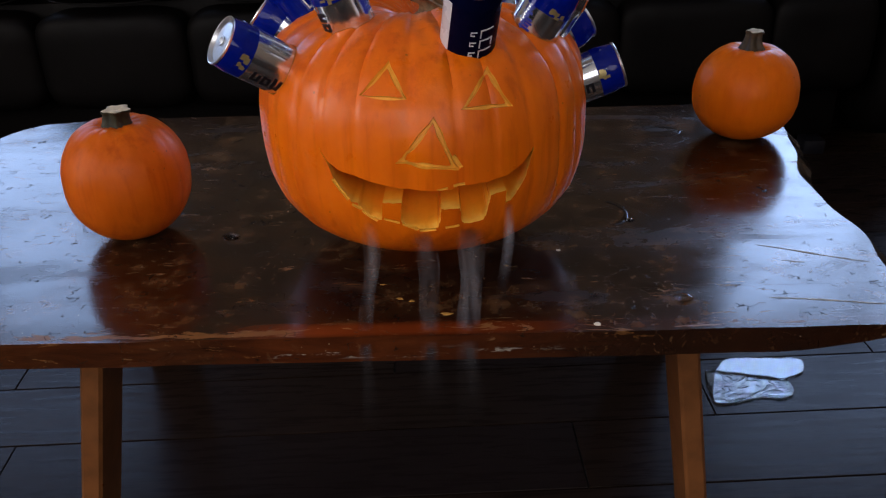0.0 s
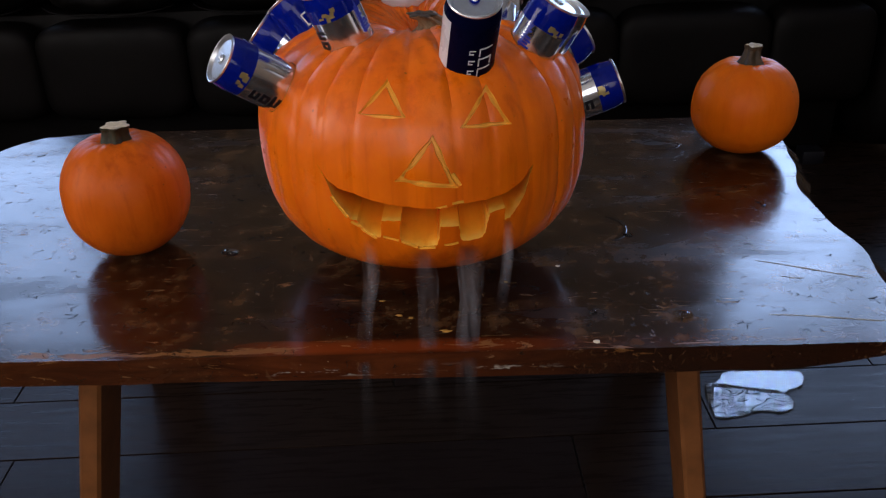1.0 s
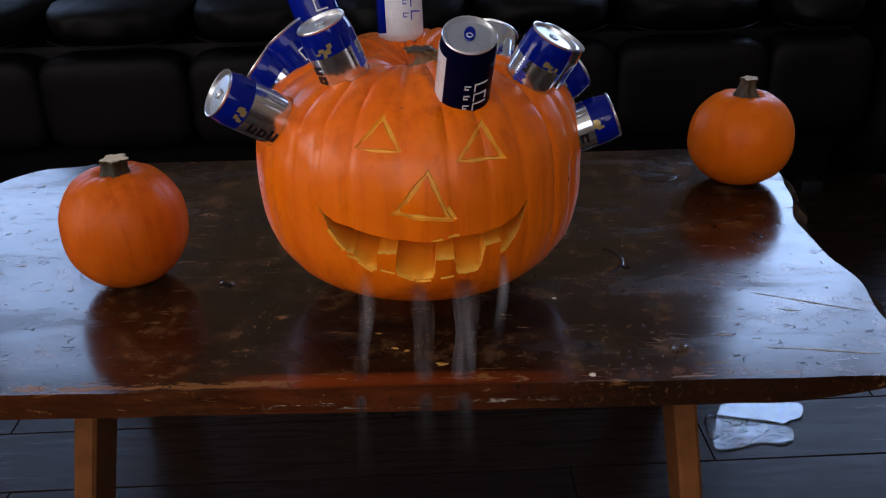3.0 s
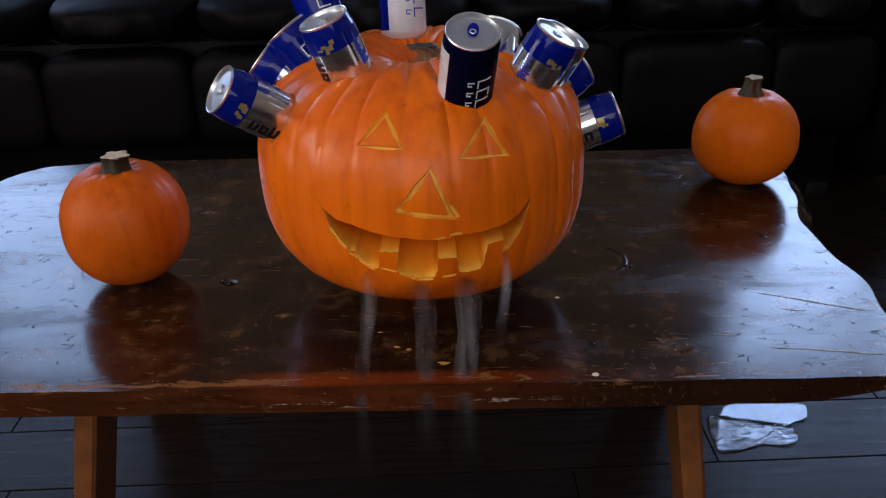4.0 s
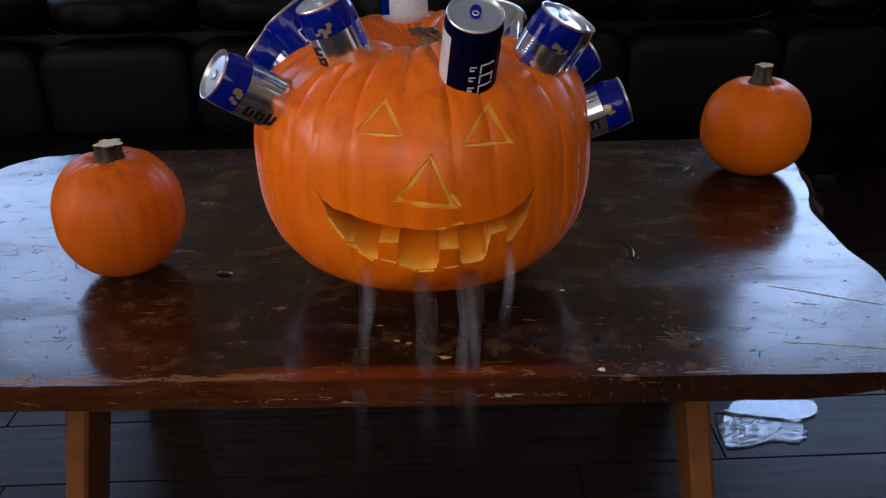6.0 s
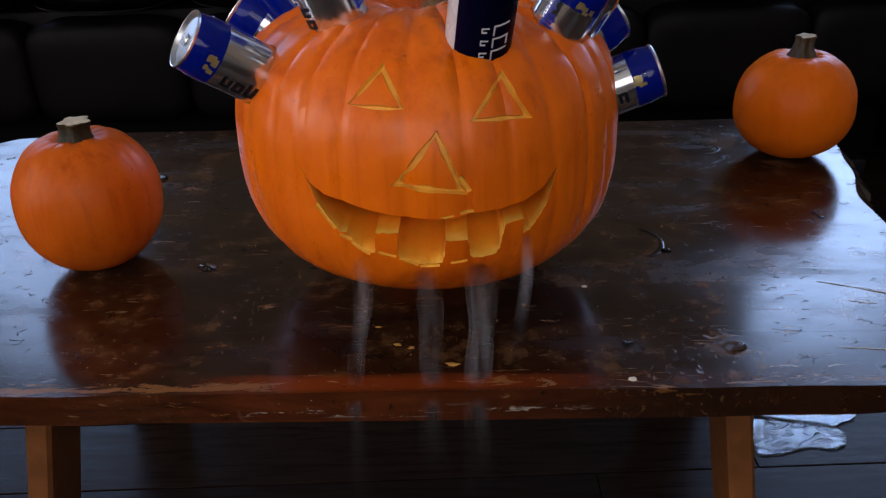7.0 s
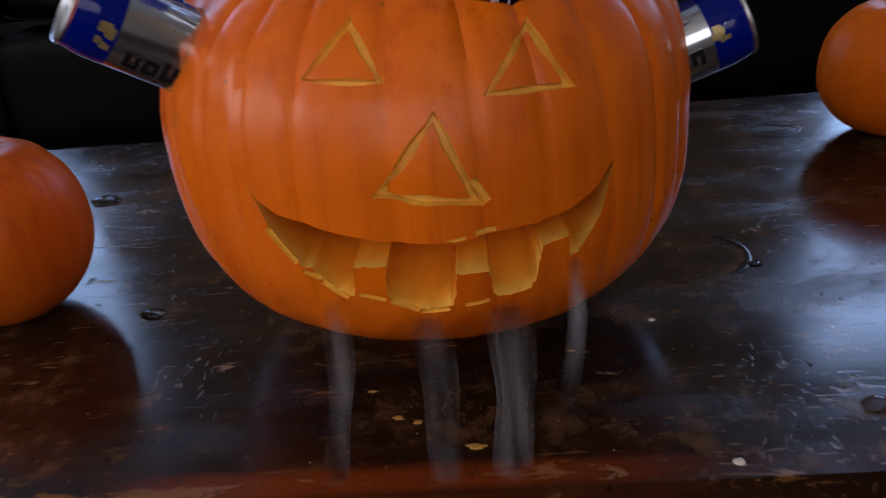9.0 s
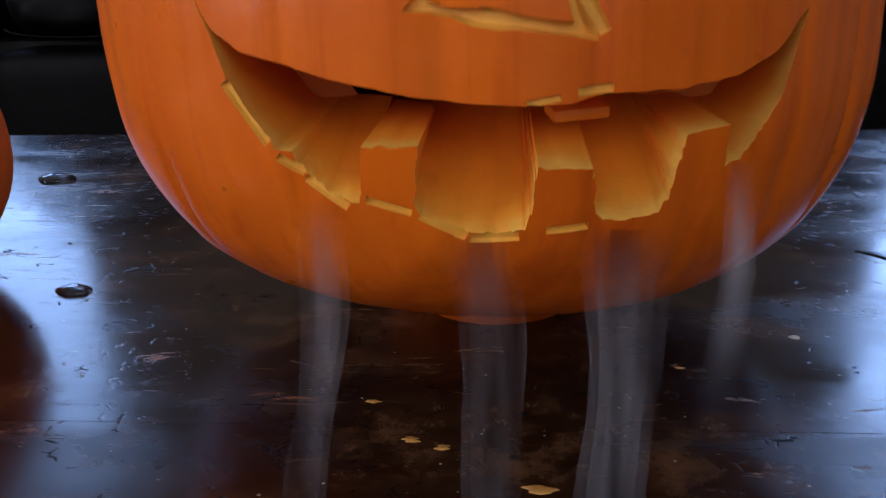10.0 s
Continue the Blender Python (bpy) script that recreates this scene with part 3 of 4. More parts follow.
# the cans: where each leaves the skin and the centre of its lid, and its look
CANS = [
    ("ultra", (0.0560, 0.8740, 0.7386), (0.0635, 0.8369, 0.8041), (0, 0, 0)),
    ("crest", (-0.0722, 0.9259, 0.7488), (-0.0925, 0.9168, 0.8046), (-22, -58, 40)),
    ("crest", (-0.1490, 0.9095, 0.7003), (-0.2023, 0.8826, 0.7404), (-25, -42, 150)),
    ("azure", (-0.1256, 1.0099, 0.7413), (-0.1517, 1.0145, 0.7735), (0, 0, 0)),
    ("crest", (-0.1586, 1.0151, 0.7199), (-0.1845, 1.0161, 0.7401), (60, 120, 200)),
    ("azure", (-0.1091, 1.0698, 0.7597), (-0.1375, 1.0933, 0.8388), (0, 0, 0)),
    ("pale", (-0.0166, 1.0929, 0.7392), (-0.0201, 1.1241, 0.8876), (0, 0, 0)),
    ("plain", (0.0887, 0.9969, 0.7445), (0.099, 1.0158, 0.7692), (0, 0, 0)),
    ("crest", (0.1328, 0.9437, 0.7336), (0.1586, 0.9370, 0.7786), (30, 150, -32)),
    ("plain", (0.1480, 0.9716, 0.7298), (0.1727, 0.9665, 0.7706), (0, 0, 0)),
    ("crest", (0.1948, 0.9897, 0.6556), (0.2375, 0.9921, 0.6708), (5, 32, 160)),
    ("crest", (0.1621, 1.0115, 0.7009), (0.1958, 1.0251, 0.7200), (90, 150, 200)),
]


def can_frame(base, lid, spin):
    """The pose of a can whose top is at lid and whose axis runs through base, its prints turned to face the camera."""
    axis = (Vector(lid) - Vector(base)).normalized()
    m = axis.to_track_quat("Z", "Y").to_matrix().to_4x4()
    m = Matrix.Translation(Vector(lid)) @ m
    # near the camera's early eye point; spin counts from the side facing it
    to_camera = m.inverted() @ Vector((0.04, 0.0, 0.98))
    return m @ pose(0, 0, 0, 0, 0, math.degrees(math.atan2(to_camera.y, to_camera.x)) + spin)


def hole_cutter(b, base, lid):
    m = Matrix.Translation((-PX, -PY, -PZ)) @ can_frame(base, lid, 0)
    far = (Vector(lid) - Vector(base)).length + 0.025
    rows = []
    for z in (-far, -0.004):
        rows.append([m @ Vector((0.0294 * math.cos(a), 0.0294 * math.sin(a), z)) for a in (2 * math.pi * j / 24 for j in range(24))])
    grid(rows, True, True, True, b)


pumpkin = thing("carved_pumpkin", pose(PX, PY, PZ), "large orange pumpkin with a carved grinning face, standing on the table", "pumpkin")
body = part("shell", shell(), [SKIN, INSIDE, FLESH, PALE], pumpkin, "ribbed orange skin with a cut mouth and grooved eyes and nose")
cut = bmesh.new()
mouth_cutter(cut)
mouth_faces = len(cut.faces)
groove(cut, [(-0.0290, 0.1043), (-0.0575, 0.0777), (-0.0123, 0.0759)], 0.0078, 0.0036)
groove(cut, [(0.0710, 0.0945), (0.0467, 0.0651), (0.0930, 0.0612)], 0.0085, 0.0040)
groove(cut, [(0.0156, 0.0568), (-0.0194, 0.0150), (0.0364, 0.0063)], 0.0115, 0.0046)
nick(cut, (0.0345, 0.0200), (0.0424, 0.0055), 0.0060, 0.0026)
nick(cut, (-0.0400, -0.0525), (-0.0235, -0.0570), 0.0042, 0.0018)
nick(cut, (0.0170, -0.0168), (0.0285, -0.0150), 0.0034, 0.0016)
nick(cut, (0.0340, -0.0135), (0.0460, -0.0122), 0.0046, 0.0018)
for a, c in (((-0.0935, -0.0125), (-0.0770, -0.0340)), ((-0.0735, -0.0385), (-0.0635, -0.0440)), ((-0.0630, -0.0460), (-0.0470, -0.0560)), ((-0.0205, -0.0580), (-0.0040, -0.0662)), ((-0.0030, -0.0668), (0.0150, -0.0655))):
    nick(cut, a, c, 0.0050, 0.0020)
nick(cut, (0.0245, -0.0632), (0.0395, -0.0622), 0.0042, 0.0018)
groove_faces = len(cut.faces)
for i in (0, 1, 2, 8, 10):
    hole_cutter(cut, *CANS[i][1:3])
bmesh.ops.recalc_face_normals(cut, faces=cut.faces)
cutter = new("cutter", mesh_of("cutter", cut, [FLESH, PALE], False))
cutter.parent = pumpkin
for f in cutter.data.polygons:
    f.material_index = 1 if mouth_faces <= f.index < groove_faces else 0
boolean = body.modifiers.new("carve", "BOOLEAN")
boolean.use_self = True
boolean.object, boolean.solver, boolean.material_mode = cutter, "EXACT", "TRANSFER"
bpy.context.view_layer.update()
carved = bpy.data.meshes.new_from_object(body.evaluated_get(bpy.context.evaluated_depsgraph_get()))
body.modifiers.clear()
body.data = carved
bpy.data.objects.remove(cutter)
carved.shade_smooth()
carved.set_sharp_from_angle(angle=radians(38))


def stem(r0, r1, h, lean, ribs, flare=1.6):
    b = bmesh.new()
    rows = []
    for i in range(15):
        f = i / 14
        r = r1 + (r0 * flare - r1) * (1 - f) ** 2.6 + (0.0015 if f > 0.9 else 0)
        rows.append([((r * (1 + 0.17 * math.cos(ribs * t + 1.5 * f))) * math.cos(t) + lean[0] * f * f, (r * (1 + 0.17 * math.cos(ribs * t + 1.5 * f))) * math.sin(t) + lean[1] * f * f, h * f + 0.0012 * math.sin(3 * t) * f) for t in (2 * math.pi * j / 40 for j in range(40))])
    grid(rows, True, True, False, b, 0)
    top = rows[-1]
    cx = sum(p[0] for p in top) / 40
    cy = sum(p[1] for p in top) / 40
    inner = [[(cx + (p[0] - cx) * s, cy + (p[1] - cy) * s, h + d + 0.0008 * noise.noise(Vector((p[0] * 300, p[1] * 300, s)))) for p in top] for s, d in ((1.0, 0.0), (0.8, 0.0012), (0.45, 0.0004), (0.1, -0.0006))]
    grid(inner, True, False, True, b, 1)
    bmesh.ops.remove_doubles(b, verts=b.verts, dist=0.00005)
    return b


s = part("stem", stem(0.019, 0.015, 0.024, (-0.020, -0.012), 6), [STEM_PALE, STEM_BROWN], pumpkin, "short dry tan stem, broken off")
s.location = (0.024, 0.016, PTOP - 0.036)
# a loose slip of flesh behind the middle tooth
f = part("flesh_scrap", box(-0.011, 0.011, -0.008, 0.008, -0.0025, 0.0025, 0.0018), FLESH, pumpkin, "loose slip of orange flesh inside the mouth")
f.matrix_local = pose(0.037, -0.172, -0.0265, 6, -3, 12)


def small_pumpkin(skin_mat, name_label, at, R, up, down, ribs, seed, stem_mat, stem_spec, turn):
    root = thing("small_pumpkin", pose(at[0], at[1], TOP + down - 0.002, 0, 0, turn), name_label, "pumpkin", "small pumpkins on the table")
    rows = []
    for i in range(1, 70):
        phi = -math.pi / 2 + math.pi * i / 70
        rows.append([pumpkin_point(2 * math.pi * j / 120, phi, R, up, down, 2.15, 2.1, ribs, 0.007, 0.014, seed) for j in range(120)])
    part("skin", grid(rows, True, True, True), skin_mat, root)
    st = part("stem", stem(*stem_spec), [stem_mat, STEM_CUT], root, "short cut stem")
    st.location = (0, 0, up - 0.017)
    return root


small_pumpkin(SKIN_SMALL, "smooth round orange pumpkin with a dark green stem", (-0.3833, 1.0219), 0.0790, 0.0805, 0.0840, 13, 0.4, STEM_DARK, (0.0155, 0.0145, 0.027, (0.004, -0.004), 5, 1.3), 10)
small_pumpkin(SKIN_PLAIN, "smooth round orange pumpkin with a brown stem", (0.5057, 1.3231), 0.0811, 0.0800, 0.0740, 14, 2.1, STEM_BROWN, (0.015, 0.011, 0.034, (0.003, -0.002), 5, 1.7), 40)


# ---- cans ----
CAN_R, CAN_H, RIM = 0.0287, 0.150, 0.0271


def wrap(b, a0, a1, z0, z1, lift=0.00025, r=CAN_R):
    """A patch of print that follows the can's side."""
    n = max(2, int(abs(a1 - a0) / 8))
    ring = [(r - 0.0004, z0), (r + lift, z0), (r + lift, z1), (r - 0.0004, z1)]
    rows = [[(q * math.cos(radians(a0 + (a1 - a0) * i / n)), q * math.sin(radians(a0 + (a1 - a0) * i / n)), z) for q, z in ring] for i in range(n + 1)]
    return grid(rows, True, True, True, b)


def can(look_kind, base, lid, spin, label, prints=(0, 0, 62)):
    crest, black, blue = prints
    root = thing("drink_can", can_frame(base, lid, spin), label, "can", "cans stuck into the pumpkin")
    side = {"ultra": NAVY, "azure": BLUE, "pale": WHITE, "plain": SILVER, "crest": SILVER}[look_kind]
    profile = [(0.020, -CAN_H), (0.0235, -CAN_H + 0.002), (CAN_R - 0.001, -CAN_H + 0.008), (CAN_R, -CAN_H + 0.011), (CAN_R, -0.016)]
    part("can_body", lathe(profile, 56, True), side, root)
    neck = [(CAN_R, -0.016), (CAN_R - 0.0004, -0.0125), (RIM - 0.0002, -0.0045), (RIM - 0.0006, -0.003)]
    part("neck", lathe(neck, 56), {"crest": BLUE, "plain": SILVER, "pale": BLUE}.get(look_kind, side), root)
    top = [(RIM - 0.0006, -0.003), (RIM, -0.0022), (RIM + 0.0003, -0.001), (RIM - 0.0004, 0.0), (RIM - 0.0014, -0.0004), (RIM - 0.002, -0.0022), (RIM - 0.0033, -0.0052), (RIM - 0.0046, -0.0052), (RIM - 0.0058, -0.0032), (0.004, -0.003)]
    lid_part = part("lid", lathe(top, 56, False, True), LID, root, "shallow silver lid with a rolled rim")
    b = slab([(0.0075 * math.cos(t) * (1.0 if math.cos(t) < 0 else 0.9), 0.0058 * math.sin(t)) for t in (2 * math.pi * j / 24 for j in range(24))], -0.0028, -0.0012, 0.0004, 1)
    for v in b.verts:
        v.co.x = v.co.x * 1.35 - 0.003
    part("pull_tab", b, BLUE if look_kind == "ultra" else LID, lid_part)
    b = lathe([(0.0022, -0.0011), (0.0030, -0.0006), (0.0036, -0.0011)], 18)
    part("rivet", b, LID, lid_part)
    if look_kind == "crest":
        part("band", wrap(bmesh.new(), 0, 359.9, -0.030, -0.0155, 0.0002), BLUE, root, "blue band below the lid")
        b = bmesh.new()
        for k in range(11):
            da, z = crest + random.uniform(-19, 14), -0.031 + random.uniform(0, 0.010)
            wrap(b, da, da + random.uniform(5, 12), z, z + random.uniform(0.0015, 0.005), 0.0003 + 0.00002 * k)
        part("crest_print", b, PRINT_GOLD, root)
        b = bmesh.new()
        for k in range(6):
            z, tall = -0.0385 - 0.0118 * k, (24, 24, 30, 24, 34, 24)[k]
            wrap(b, black - 12, black + tall - 12, z - 0.0034, z, 0.0006)
            wrap(b, black - 12, black + tall - 15, z - 0.0096, z - 0.0064, 0.0006)
            wrap(b, black - 13, black - 6, z - 0.0092, z - 0.0004, 0.0007)
            if k % 2:
                wrap(b, black + tall - 19, black + tall - 13, z - 0.0085, z - 0.0004, 0.0007)
        part("black_print", b, BLACK, root)
        b = bmesh.new()
        for k in range(9):
            z = -0.027 - 0.0034 * k
            wrap(b, blue, blue + (9, 14, 12, 16, 11, 22, 26, 22, 28)[k], z - 0.0024, z, 0.0006)
        wrap(b, blue + 4, blue + 8, -0.058, -0.020, 0.0007)
        part("blue_print", b, PRINT_BLUE, root)
    elif look_kind == "ultra":
        part("side_stripe", wrap(bmesh.new(), -95, -42, -CAN_H + 0.012, -0.0155, 0.0004), WHITE, root, "broad pale stripe")
        b = bmesh.new()
        for k in range(5):
            z = -0.040 - 0.0135 * k
            wrap(b, 24, 54, z - 0.0016, z, 0.0006)
            wrap(b, 24, 26.5, z - 0.0105, z, 0.0007)
            if k % 2:
                wrap(b, 51, 54, z - 0.0105, z, 0.0007)
            wrap(b, 4, 17, z - 0.0032, z - 0.002, 0.0006)
            wrap(b, 4, 13, z - 0.0075, z - 0.0062, 0.0006)
            wrap(b, 4, 6, z - 0.0075, z - 0.002, 0.0007)
        part("pale_print", b, PRINT_WHITE, root)
    elif look_kind == "azure":
        b = bmesh.new()
        for k in range(4):
            z = -0.028 - 0.021 * k
            wrap(b, 0, 3, z - 0.014, z, 0.0006)
            wrap(b, 0, 30, z - 0.0018, z, 0.0007)
            wrap(b, 0, 30, z - 0.0152, z - 0.0134, 0.0007)
        part("pale_print", b, PRINT_WHITE, root)
    elif look_kind == "pale":
        part("side_stripe", wrap(bmesh.new(), -130, -38, -CAN_H + 0.012, -0.0155, 0.0004), BLUE, root, "blue stripe")
        b = bmesh.new()
        for k in range(6):
            z = -0.035 - 0.0155 * k
            wrap(b, 28, 58, z - 0.0016, z, 0.0006)
            wrap(b, 28, 30.5, z - 0.011, z, 0.0007)
            wrap(b, 8, 22, z - 0.0034, z - 0.0022, 0.0006)
            wrap(b, 8, 18, z - 0.008, z - 0.0066, 0.0006)
            wrap(b, 8, 10, z - 0.008, z - 0.0022, 0.0007)
        part("blue_print", b, PRINT_BLUE, root)
    return root


CAN_WORDS = {"ultra": "slim navy drink can with a pale stripe", "crest": "slim silver drink can with a blue top band", "azure": "slim glossy blue drink can", "pale": "slim white and blue drink can", "plain": "slim bare silver drink can"}
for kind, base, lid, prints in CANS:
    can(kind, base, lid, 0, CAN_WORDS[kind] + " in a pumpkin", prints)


# ---- sofa ----
SOFA_Y = 2.25
sofa = thing("sofa", pose(0, SOFA_Y, 0), "black-brown leather sofa with stuffed seat cushions", "sofa")
SEAMS = [-1.42, -1.046, -0.649, -0.269, 0.110, 0.487, 0.888, 1.16]
for a, c in zip(SEAMS, SEAMS[1:]):
    o = part("front_panel", blob((c - a) / 2 + 0.004, 0.07, 0.130, 5.0, 48, 30, 0.012, a * 7), LEATHER, sofa)
    o.location = ((a + c) / 2, 0.075, 0.330)


def piping(half):
    """The welt along a cushion's lower front edge, sagging a little in the middle."""
    rows = []
    for i in range(25):
        u = -1 + 2 * i / 24
        x, z = u * half, -0.052 + 0.014 * u * u
        y = -0.318 + 0.05 * u ** 6
        rows.append([(x, y + 0.002 * math.cos(t), z + 0.002 * math.sin(t)) for t in (2 * math.pi * j / 8 for j in range(8))])
    return grid(rows, True, True, True)


for a, c in zip(SEAMS, SEAMS[1:]):
    o = part("seat_cushion", blob((c - a) / 2 + 0.002, 0.33, 0.068, 3.0, 72, 30, 0.06, a * 5), LEATHER, sofa)
    o.location = ((a + c) / 2, 0.345, 0.535)
    part("piping", piping((c - a) / 2 - 0.025), LEATHER, o)
for a, c in ((-1.42, -0.649), (-0.649, 0.487), (0.487, 1.16)):
    o = part("back_cushion", blob((c - a) / 2 - 0.004, 0.16, 0.29, 3.2, 50, 26, 0.025, a * 9), LEATHER, sofa)
    o.location = ((a + c) / 2, 0.78, 0.79)
for x in (-1.54, 1.28):
    o = part("armrest", blob(0.115, 0.45, 0.31, 4.5, 40, 26, 0.01, x), LEATHER, sofa)
    o.location = (x, 0.44, 0.335)
part("base", box(-1.4, 1.14, 0.13, 0.9, 0.03, 0.47, 0.02), LEATHER, sofa)
for x in (-1.33, 1.07):
    for y in (0.1, 0.84):
        part("foot", box(x - 0.03, x + 0.03, y - 0.03, y + 0.03, 0.0, 0.04, 0.004), BLACK, sofa)


# ---- fog, drops and crumbs ----
def wisp(points, width, flat, shells=3):
    """A veil of fog: one skin that folds back and forth inside itself."""
    rows, n = [], 26
    for k in range(shells):
        size = (k + 1) / shells
        for i in (range(n + 1) if k % 2 == 0 else range(n, -1, -1)):
            f = i / n * (len(points) - 1)
            j = min(int(f), len(points) - 2)
            u = f - j
            u = u * u * (3 - 2 * u)
            c = Vector(points[j][:3]).lerp(Vector(points[j + 1][:3]), u)
            w = points[j][3] + (points[j + 1][3] - points[j][3]) * u
            c.x += 0.004 * noise.noise(Vector((c.z * 16, points[0][0] * 40, 2)))
            rows.append([(c.x + width * w * size * math.cos(t) * (1 + 0.2 * math.sin(3 * t + c.z * 40)), c.y + flat * w * size * math.sin(t), c.z) for t in (2 * math.pi * q / 20 for q in range(20))])
    return grid(rows, True, False, False)


for pts in (
        [(-0.051, 0.796, 0.568, 0.7), (-0.053, 0.787, 0.53, 0.75), (-0.056, 0.783, 0.49, 0.6), (-0.060, 0.774, 0.453, 0.7), (-0.061, 0.750, 0.43, 0.6), (-0.061, 0.746, 0.33, 0.9)],
        [(0.003, 0.792, 0.556, 1.1), (0.006, 0.783, 0.52, 1.0), (0.009, 0.778, 0.48, 0.9), (0.010, 0.772, 0.453, 0.9), (0.010, 0.750, 0.43, 0.9), (0.008, 0.746, 0.36, 1.2)],
        [(0.055, 0.793, 0.560, 1.3), (0.055, 0.785, 0.53, 1.2), (0.053, 0.780, 0.49, 1.0), (0.052, 0.774, 0.453, 1.1), (0.050, 0.750, 0.43, 1.0), (0.048, 0.746, 0.33, 1.4)],
        [(0.097, 0.812, 0.578, 0.4), (0.094, 0.800, 0.54, 0.5), (0.089, 0.792, 0.50, 0.55), (0.082, 0.781, 0.456, 0.7)]):
    single("fog_wisp", wisp(pts, 0.011, 0.006), FOG, Matrix.Identity(4), "thin white fog falling from the pumpkin's mouth onto the table", "fog", "wisps of fog", smooth=True)


def drop(x, y, z, r, h, stretch=1.0, mat=WATER, label="clear water drop on the table", name="water_drop", cat="water drop", grp="drops on the table", jag=0.07):
    rows = []
    for i in range(8):
        a = math.pi / 2 * i / 8
        rows.append([(r * stretch * math.cos(a) ** 0.8 * math.cos(t) * (1 + jag * math.sin(2 * t + x * 90) + jag * math.sin(5 * t + y * 300)), r * math.cos(a) ** 0.8 * math.sin(t) * (1 + 0.08 * math.cos(3 * t + y * 70)), h * math.sin(a)) for t in (2 * math.pi * j / 24 for j in range(24))])
    return single(name, grid(rows, True, True, True), mat, pose(x, y, z - 0.0003), label, cat, grp)


for x, y, r, s in ((0.293, 0.820, 0.0085, 1.3), (0.194, 0.830, 0.005, 1.1), (-0.399, 1.274, 0.012, 1.4), (-0.255, 1.001, 0.008, 1.4), (0.270, 1.022, 0.005, 1.5)):
    drop(x, y, TOP, r, r * 0.55, s)
for x, y, r in ((0.027, 0.799, 0.0034), (-0.048, 0.867, 0.002), (-0.027, 0.834, 0.0026), (-0.013, 0.828, 0.0024), (0.10, 0.905, 0.0016)):
    drop(x, y, TOP, r, r * 0.35, 1.6, CHIP, "small orange pumpkin scrap on the table", "pumpkin_scrap", "scrap", "scraps on the table", 0.33)
for x, y, r in ((0.167, 0.942, 0.0024), (0.189, 0.771, 0.0034)):
    drop(x, y, TOP, r, r * 0.5, 1.2, SEED, "small pale crumb on the table", "crumb", "crumb", "crumbs on the table")


def dry_leaf():
    """A thin, curled blade of dry leaf."""
    rows = []
    for i in range(9):
        f = i / 8
        w = 0.004 * math.sin(math.pi * (0.08 + 0.9 * f)) + 0.0004
        c = Vector((-0.012 * f, 0.004 * f, 0.001 + 0.02 * f * f + 0.006 * f))
        rows.append([c + Vector((0, w, 0.0006)), c + Vector((0.0005, 0, 0.0014)), c + Vector((0, -w, 0.0006)), c + Vector((0, 0, -0.0002))])
    return grid(rows, True, True, True)


single("dry_leaf", dry_leaf(), simple("dry_leaf_tan", (0.3, 0.21, 0.11), 0.7, vary=0.3, bump=0.3), pose(-0.470, 1.07, TOP), "small curled tan leaf beside the pumpkin", "leaf")


def wet_arc(x, y, r, a0, a1, wide, squash, mat, label, name="wet_ring", cat="water ring"):
    """A bent bead of liquid lying on the table."""
    rows = []
    for i in range(25):
        f = i / 24
        a = radians(a0 + (a1 - a0) * f)
        w = wide * math.sin(math.pi * (0.06 + 0.88 * f)) ** 0.6 * (1 + 0.3 * math.sin(9 * f))
        rows.append([((r + w * math.cos(t)) * math.cos(a), (r + w * math.cos(t)) * math.sin(a) * squash, 0.22 * w * max(0, math.sin(t))) for t in (2 * math.pi * j / 10 for j in range(10))])
    return single(name, grid(rows, True, True, True), mat, pose(x, y, TOP + 0.0002), label, cat, "wet rings on the table")


wet_arc(0.238, 1.045, 0.032, -75, 70, 0.0035, 1.2, STAIN, "curved bead of spilled water on the table")
wet_arc(0.384, 1.347, 0.030, -160, 150, 0.0022, 0.7, STAIN, "ring of spilled water on the table")
wet_arc(0.458, 1.106, 0.018, -20, 50, 0.004, 1.0, STAIN, "dark chip in the table's varnish", "varnish_chip", "chip")


# ---- puddle ----
PUDDLE = [(0.486, 1.201), (0.505, 1.196), (0.536, 1.203), (0.573, 1.215), (0.604, 1.207), (0.625, 1.217), (0.636, 1.240), (0.629, 1.259), (0.640, 1.271), (0.665, 1.281),
          (0.679, 1.313), (0.672, 1.326), (0.638, 1.327), (0.592, 1.330), (0.538, 1.328), (0.525, 1.310), (0.512, 1.296), (0.494, 1.293), (0.487, 1.258), (0.486, 1.224)]


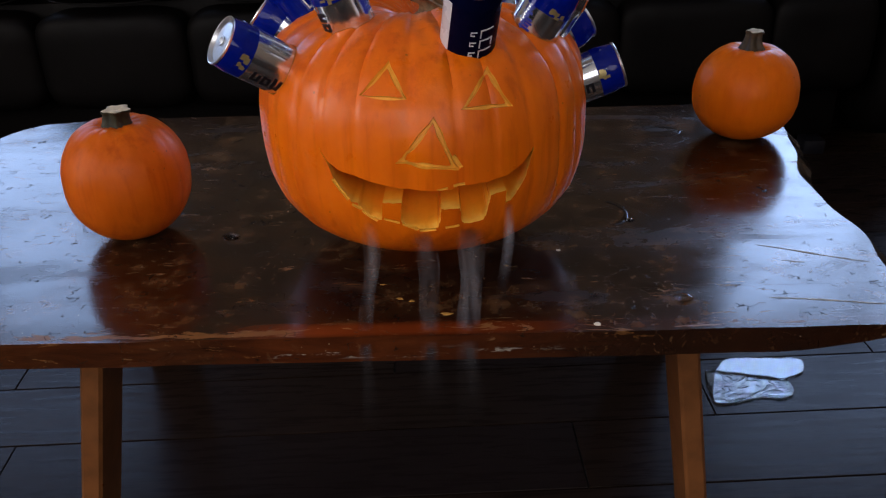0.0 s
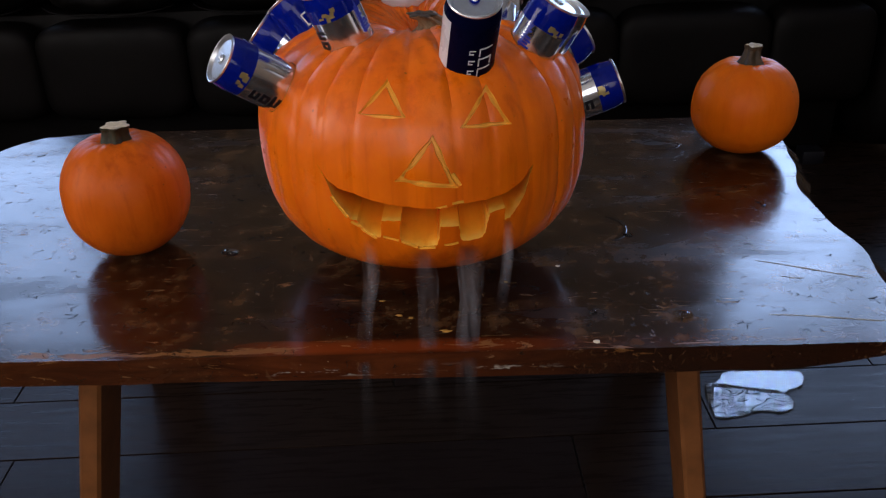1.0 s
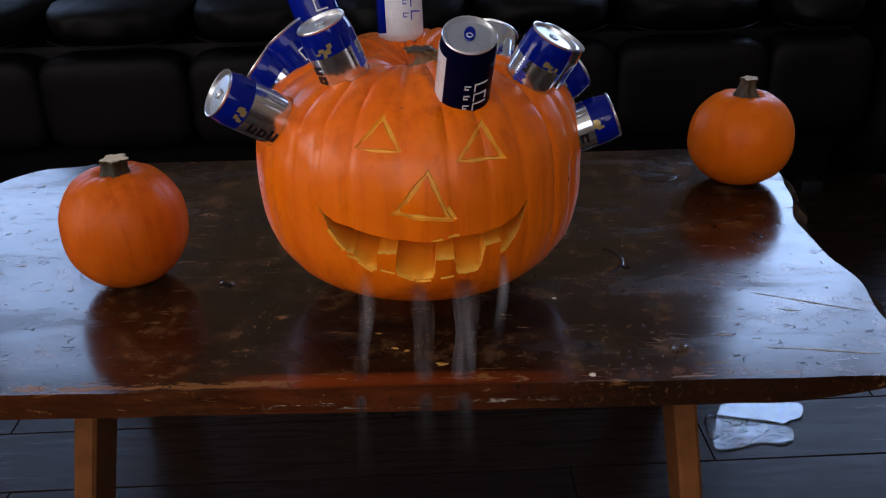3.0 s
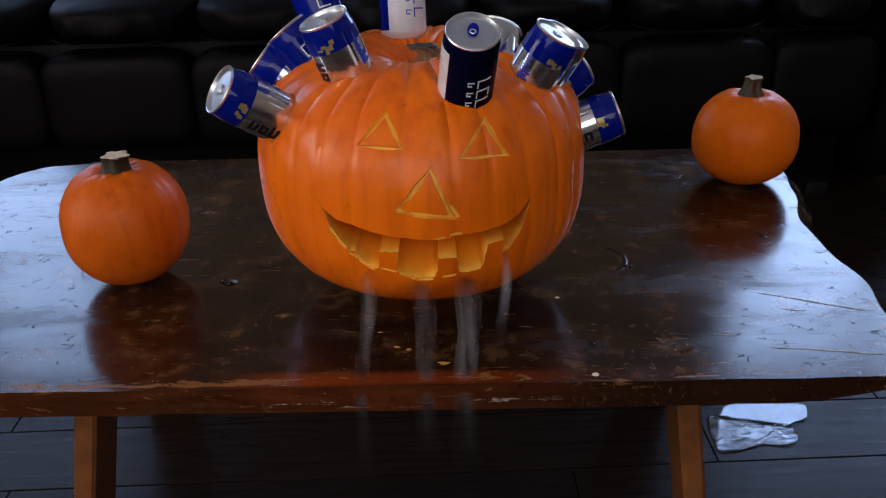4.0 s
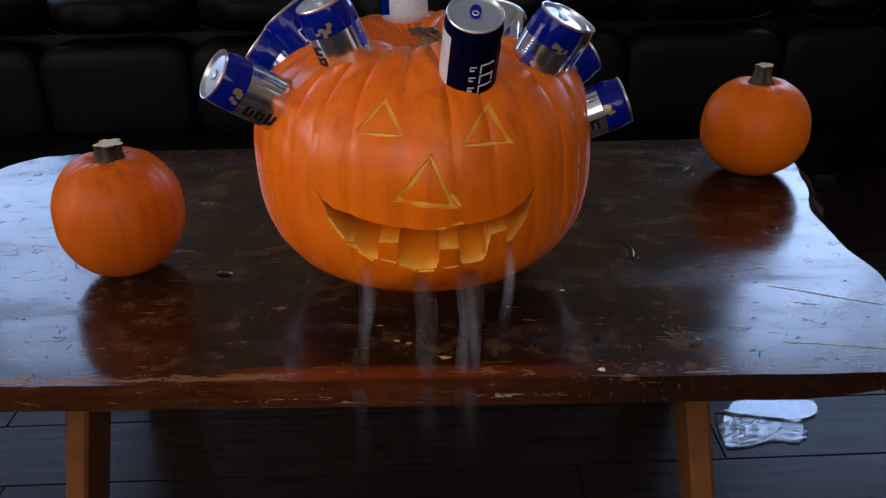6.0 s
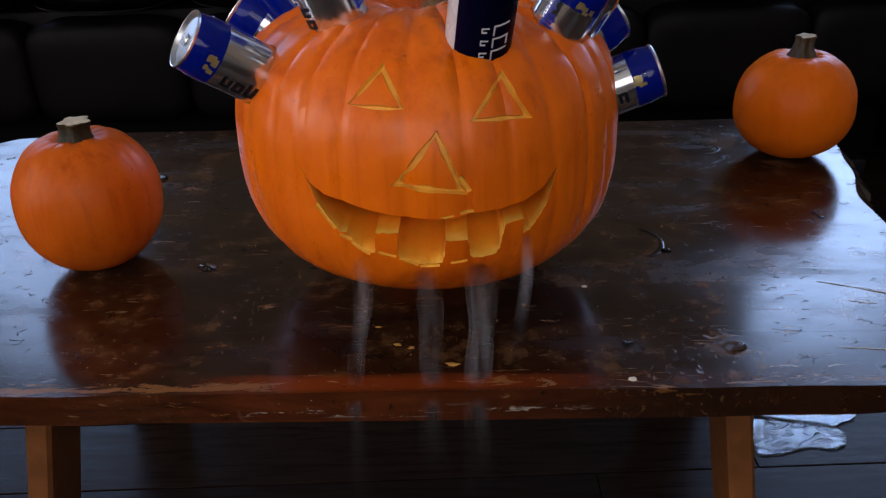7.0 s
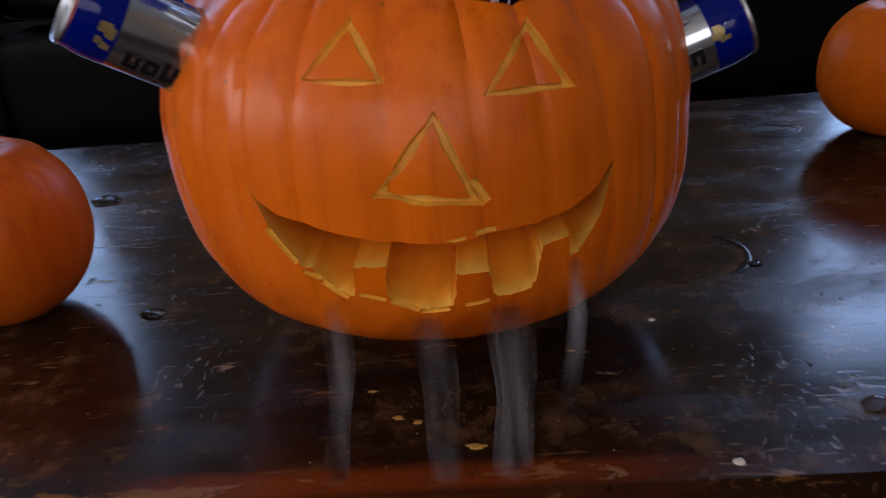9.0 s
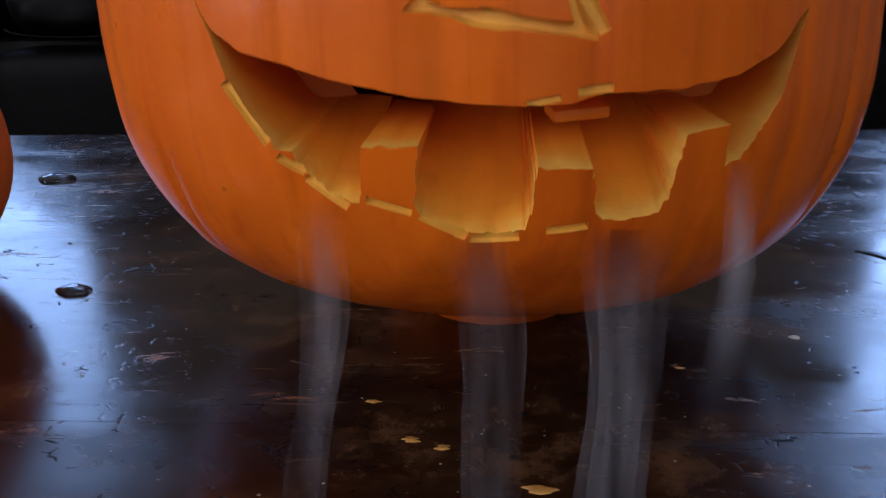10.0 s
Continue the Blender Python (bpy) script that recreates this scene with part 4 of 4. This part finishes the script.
def puddle():
    """A thin sheet of water with an uneven, rounded shore."""
    out, n = [], len(PUDDLE)
    for i in range(n):
        p0, p1, p2, p3 = (Vector(PUDDLE[(i + k) % n]) for k in (-1, 0, 1, 2))
        for j in range(5):
            u = j / 5
            q = 0.5 * (2 * p1 + (p2 - p0) * u + (2 * p0 - 5 * p1 + 4 * p2 - p3) * u * u + (3 * p1 - p0 - 3 * p2 + p3) * u ** 3)
            low = max(0.0, min(1.0, (1.27 - q.y) / 0.05))
            w = 0.0035 * low
            out.append((q.x - 0.58 + w * noise.noise(Vector((q.x * 160, q.y * 160, 2))), q.y - 1.262 + w * noise.noise(Vector((q.x * 160, q.y * 160, 5)))))
    return slab(out, 0.0, 0.0026, 0.0018, 3)


single("puddle", puddle(), SPILL, pose(0.58, 1.262, 0.0012), "shallow water puddle on the plank floor", "puddle", sharp=60)


# ---- floor planks ----
ground = part("floor", box(-WALL_X - 0.15, WALL_X + 0.15, BACK_Y - 0.15, WALL_Y + 0.15, -0.06, -0.004), GAP, smooth=False)
tagged(ground, "grey-brown hand-scraped wooden plank floor", "floor", kind="structure")
PITCH, TURN_FLOOR = 0.161, radians(2.0)
rng = random.Random(4)
plank_meshes = []
for length in (0.9, 1.2, 1.5, 0.7, 0.94):
    plank_meshes.append((length, mesh_of("plank", box(0.0012, length - 0.0012, 0.0014, PITCH - 0.0014, -0.02, 0.0, 0.0008, 1), FLOOR, False)))
spin = Matrix.Rotation(TURN_FLOOR, 4, "Z")
joints = {-1: 0.272, 0: 0.52}
for k in range(-18, 15):
    y = 1.153 + k * PITCH
    if k in joints:
        seq = [1, 4 if k < 0 else 2]
        x = joints[k] - sum(plank_meshes[i][0] for i in seq)
    else:
        x, seq = -WALL_X - rng.random() * 0.8, []
    while x > -WALL_X:
        x -= 1.2
        seq.insert(0, 1)
    while x < WALL_X:
        i = seq.pop(0) if seq else rng.randrange(4)
        length, me = plank_meshes[i]
        if x + length > -WALL_X:
            a, c = max(x, -WALL_X), min(x + length, WALL_X)
            if c - a > 0.03:
                o = new("plank", me)
                o.parent = ground
                o.matrix_local = spin @ pose(a, y, 0) @ Matrix.Diagonal(((c - a) / length, 1, 1, 1))
        x += length
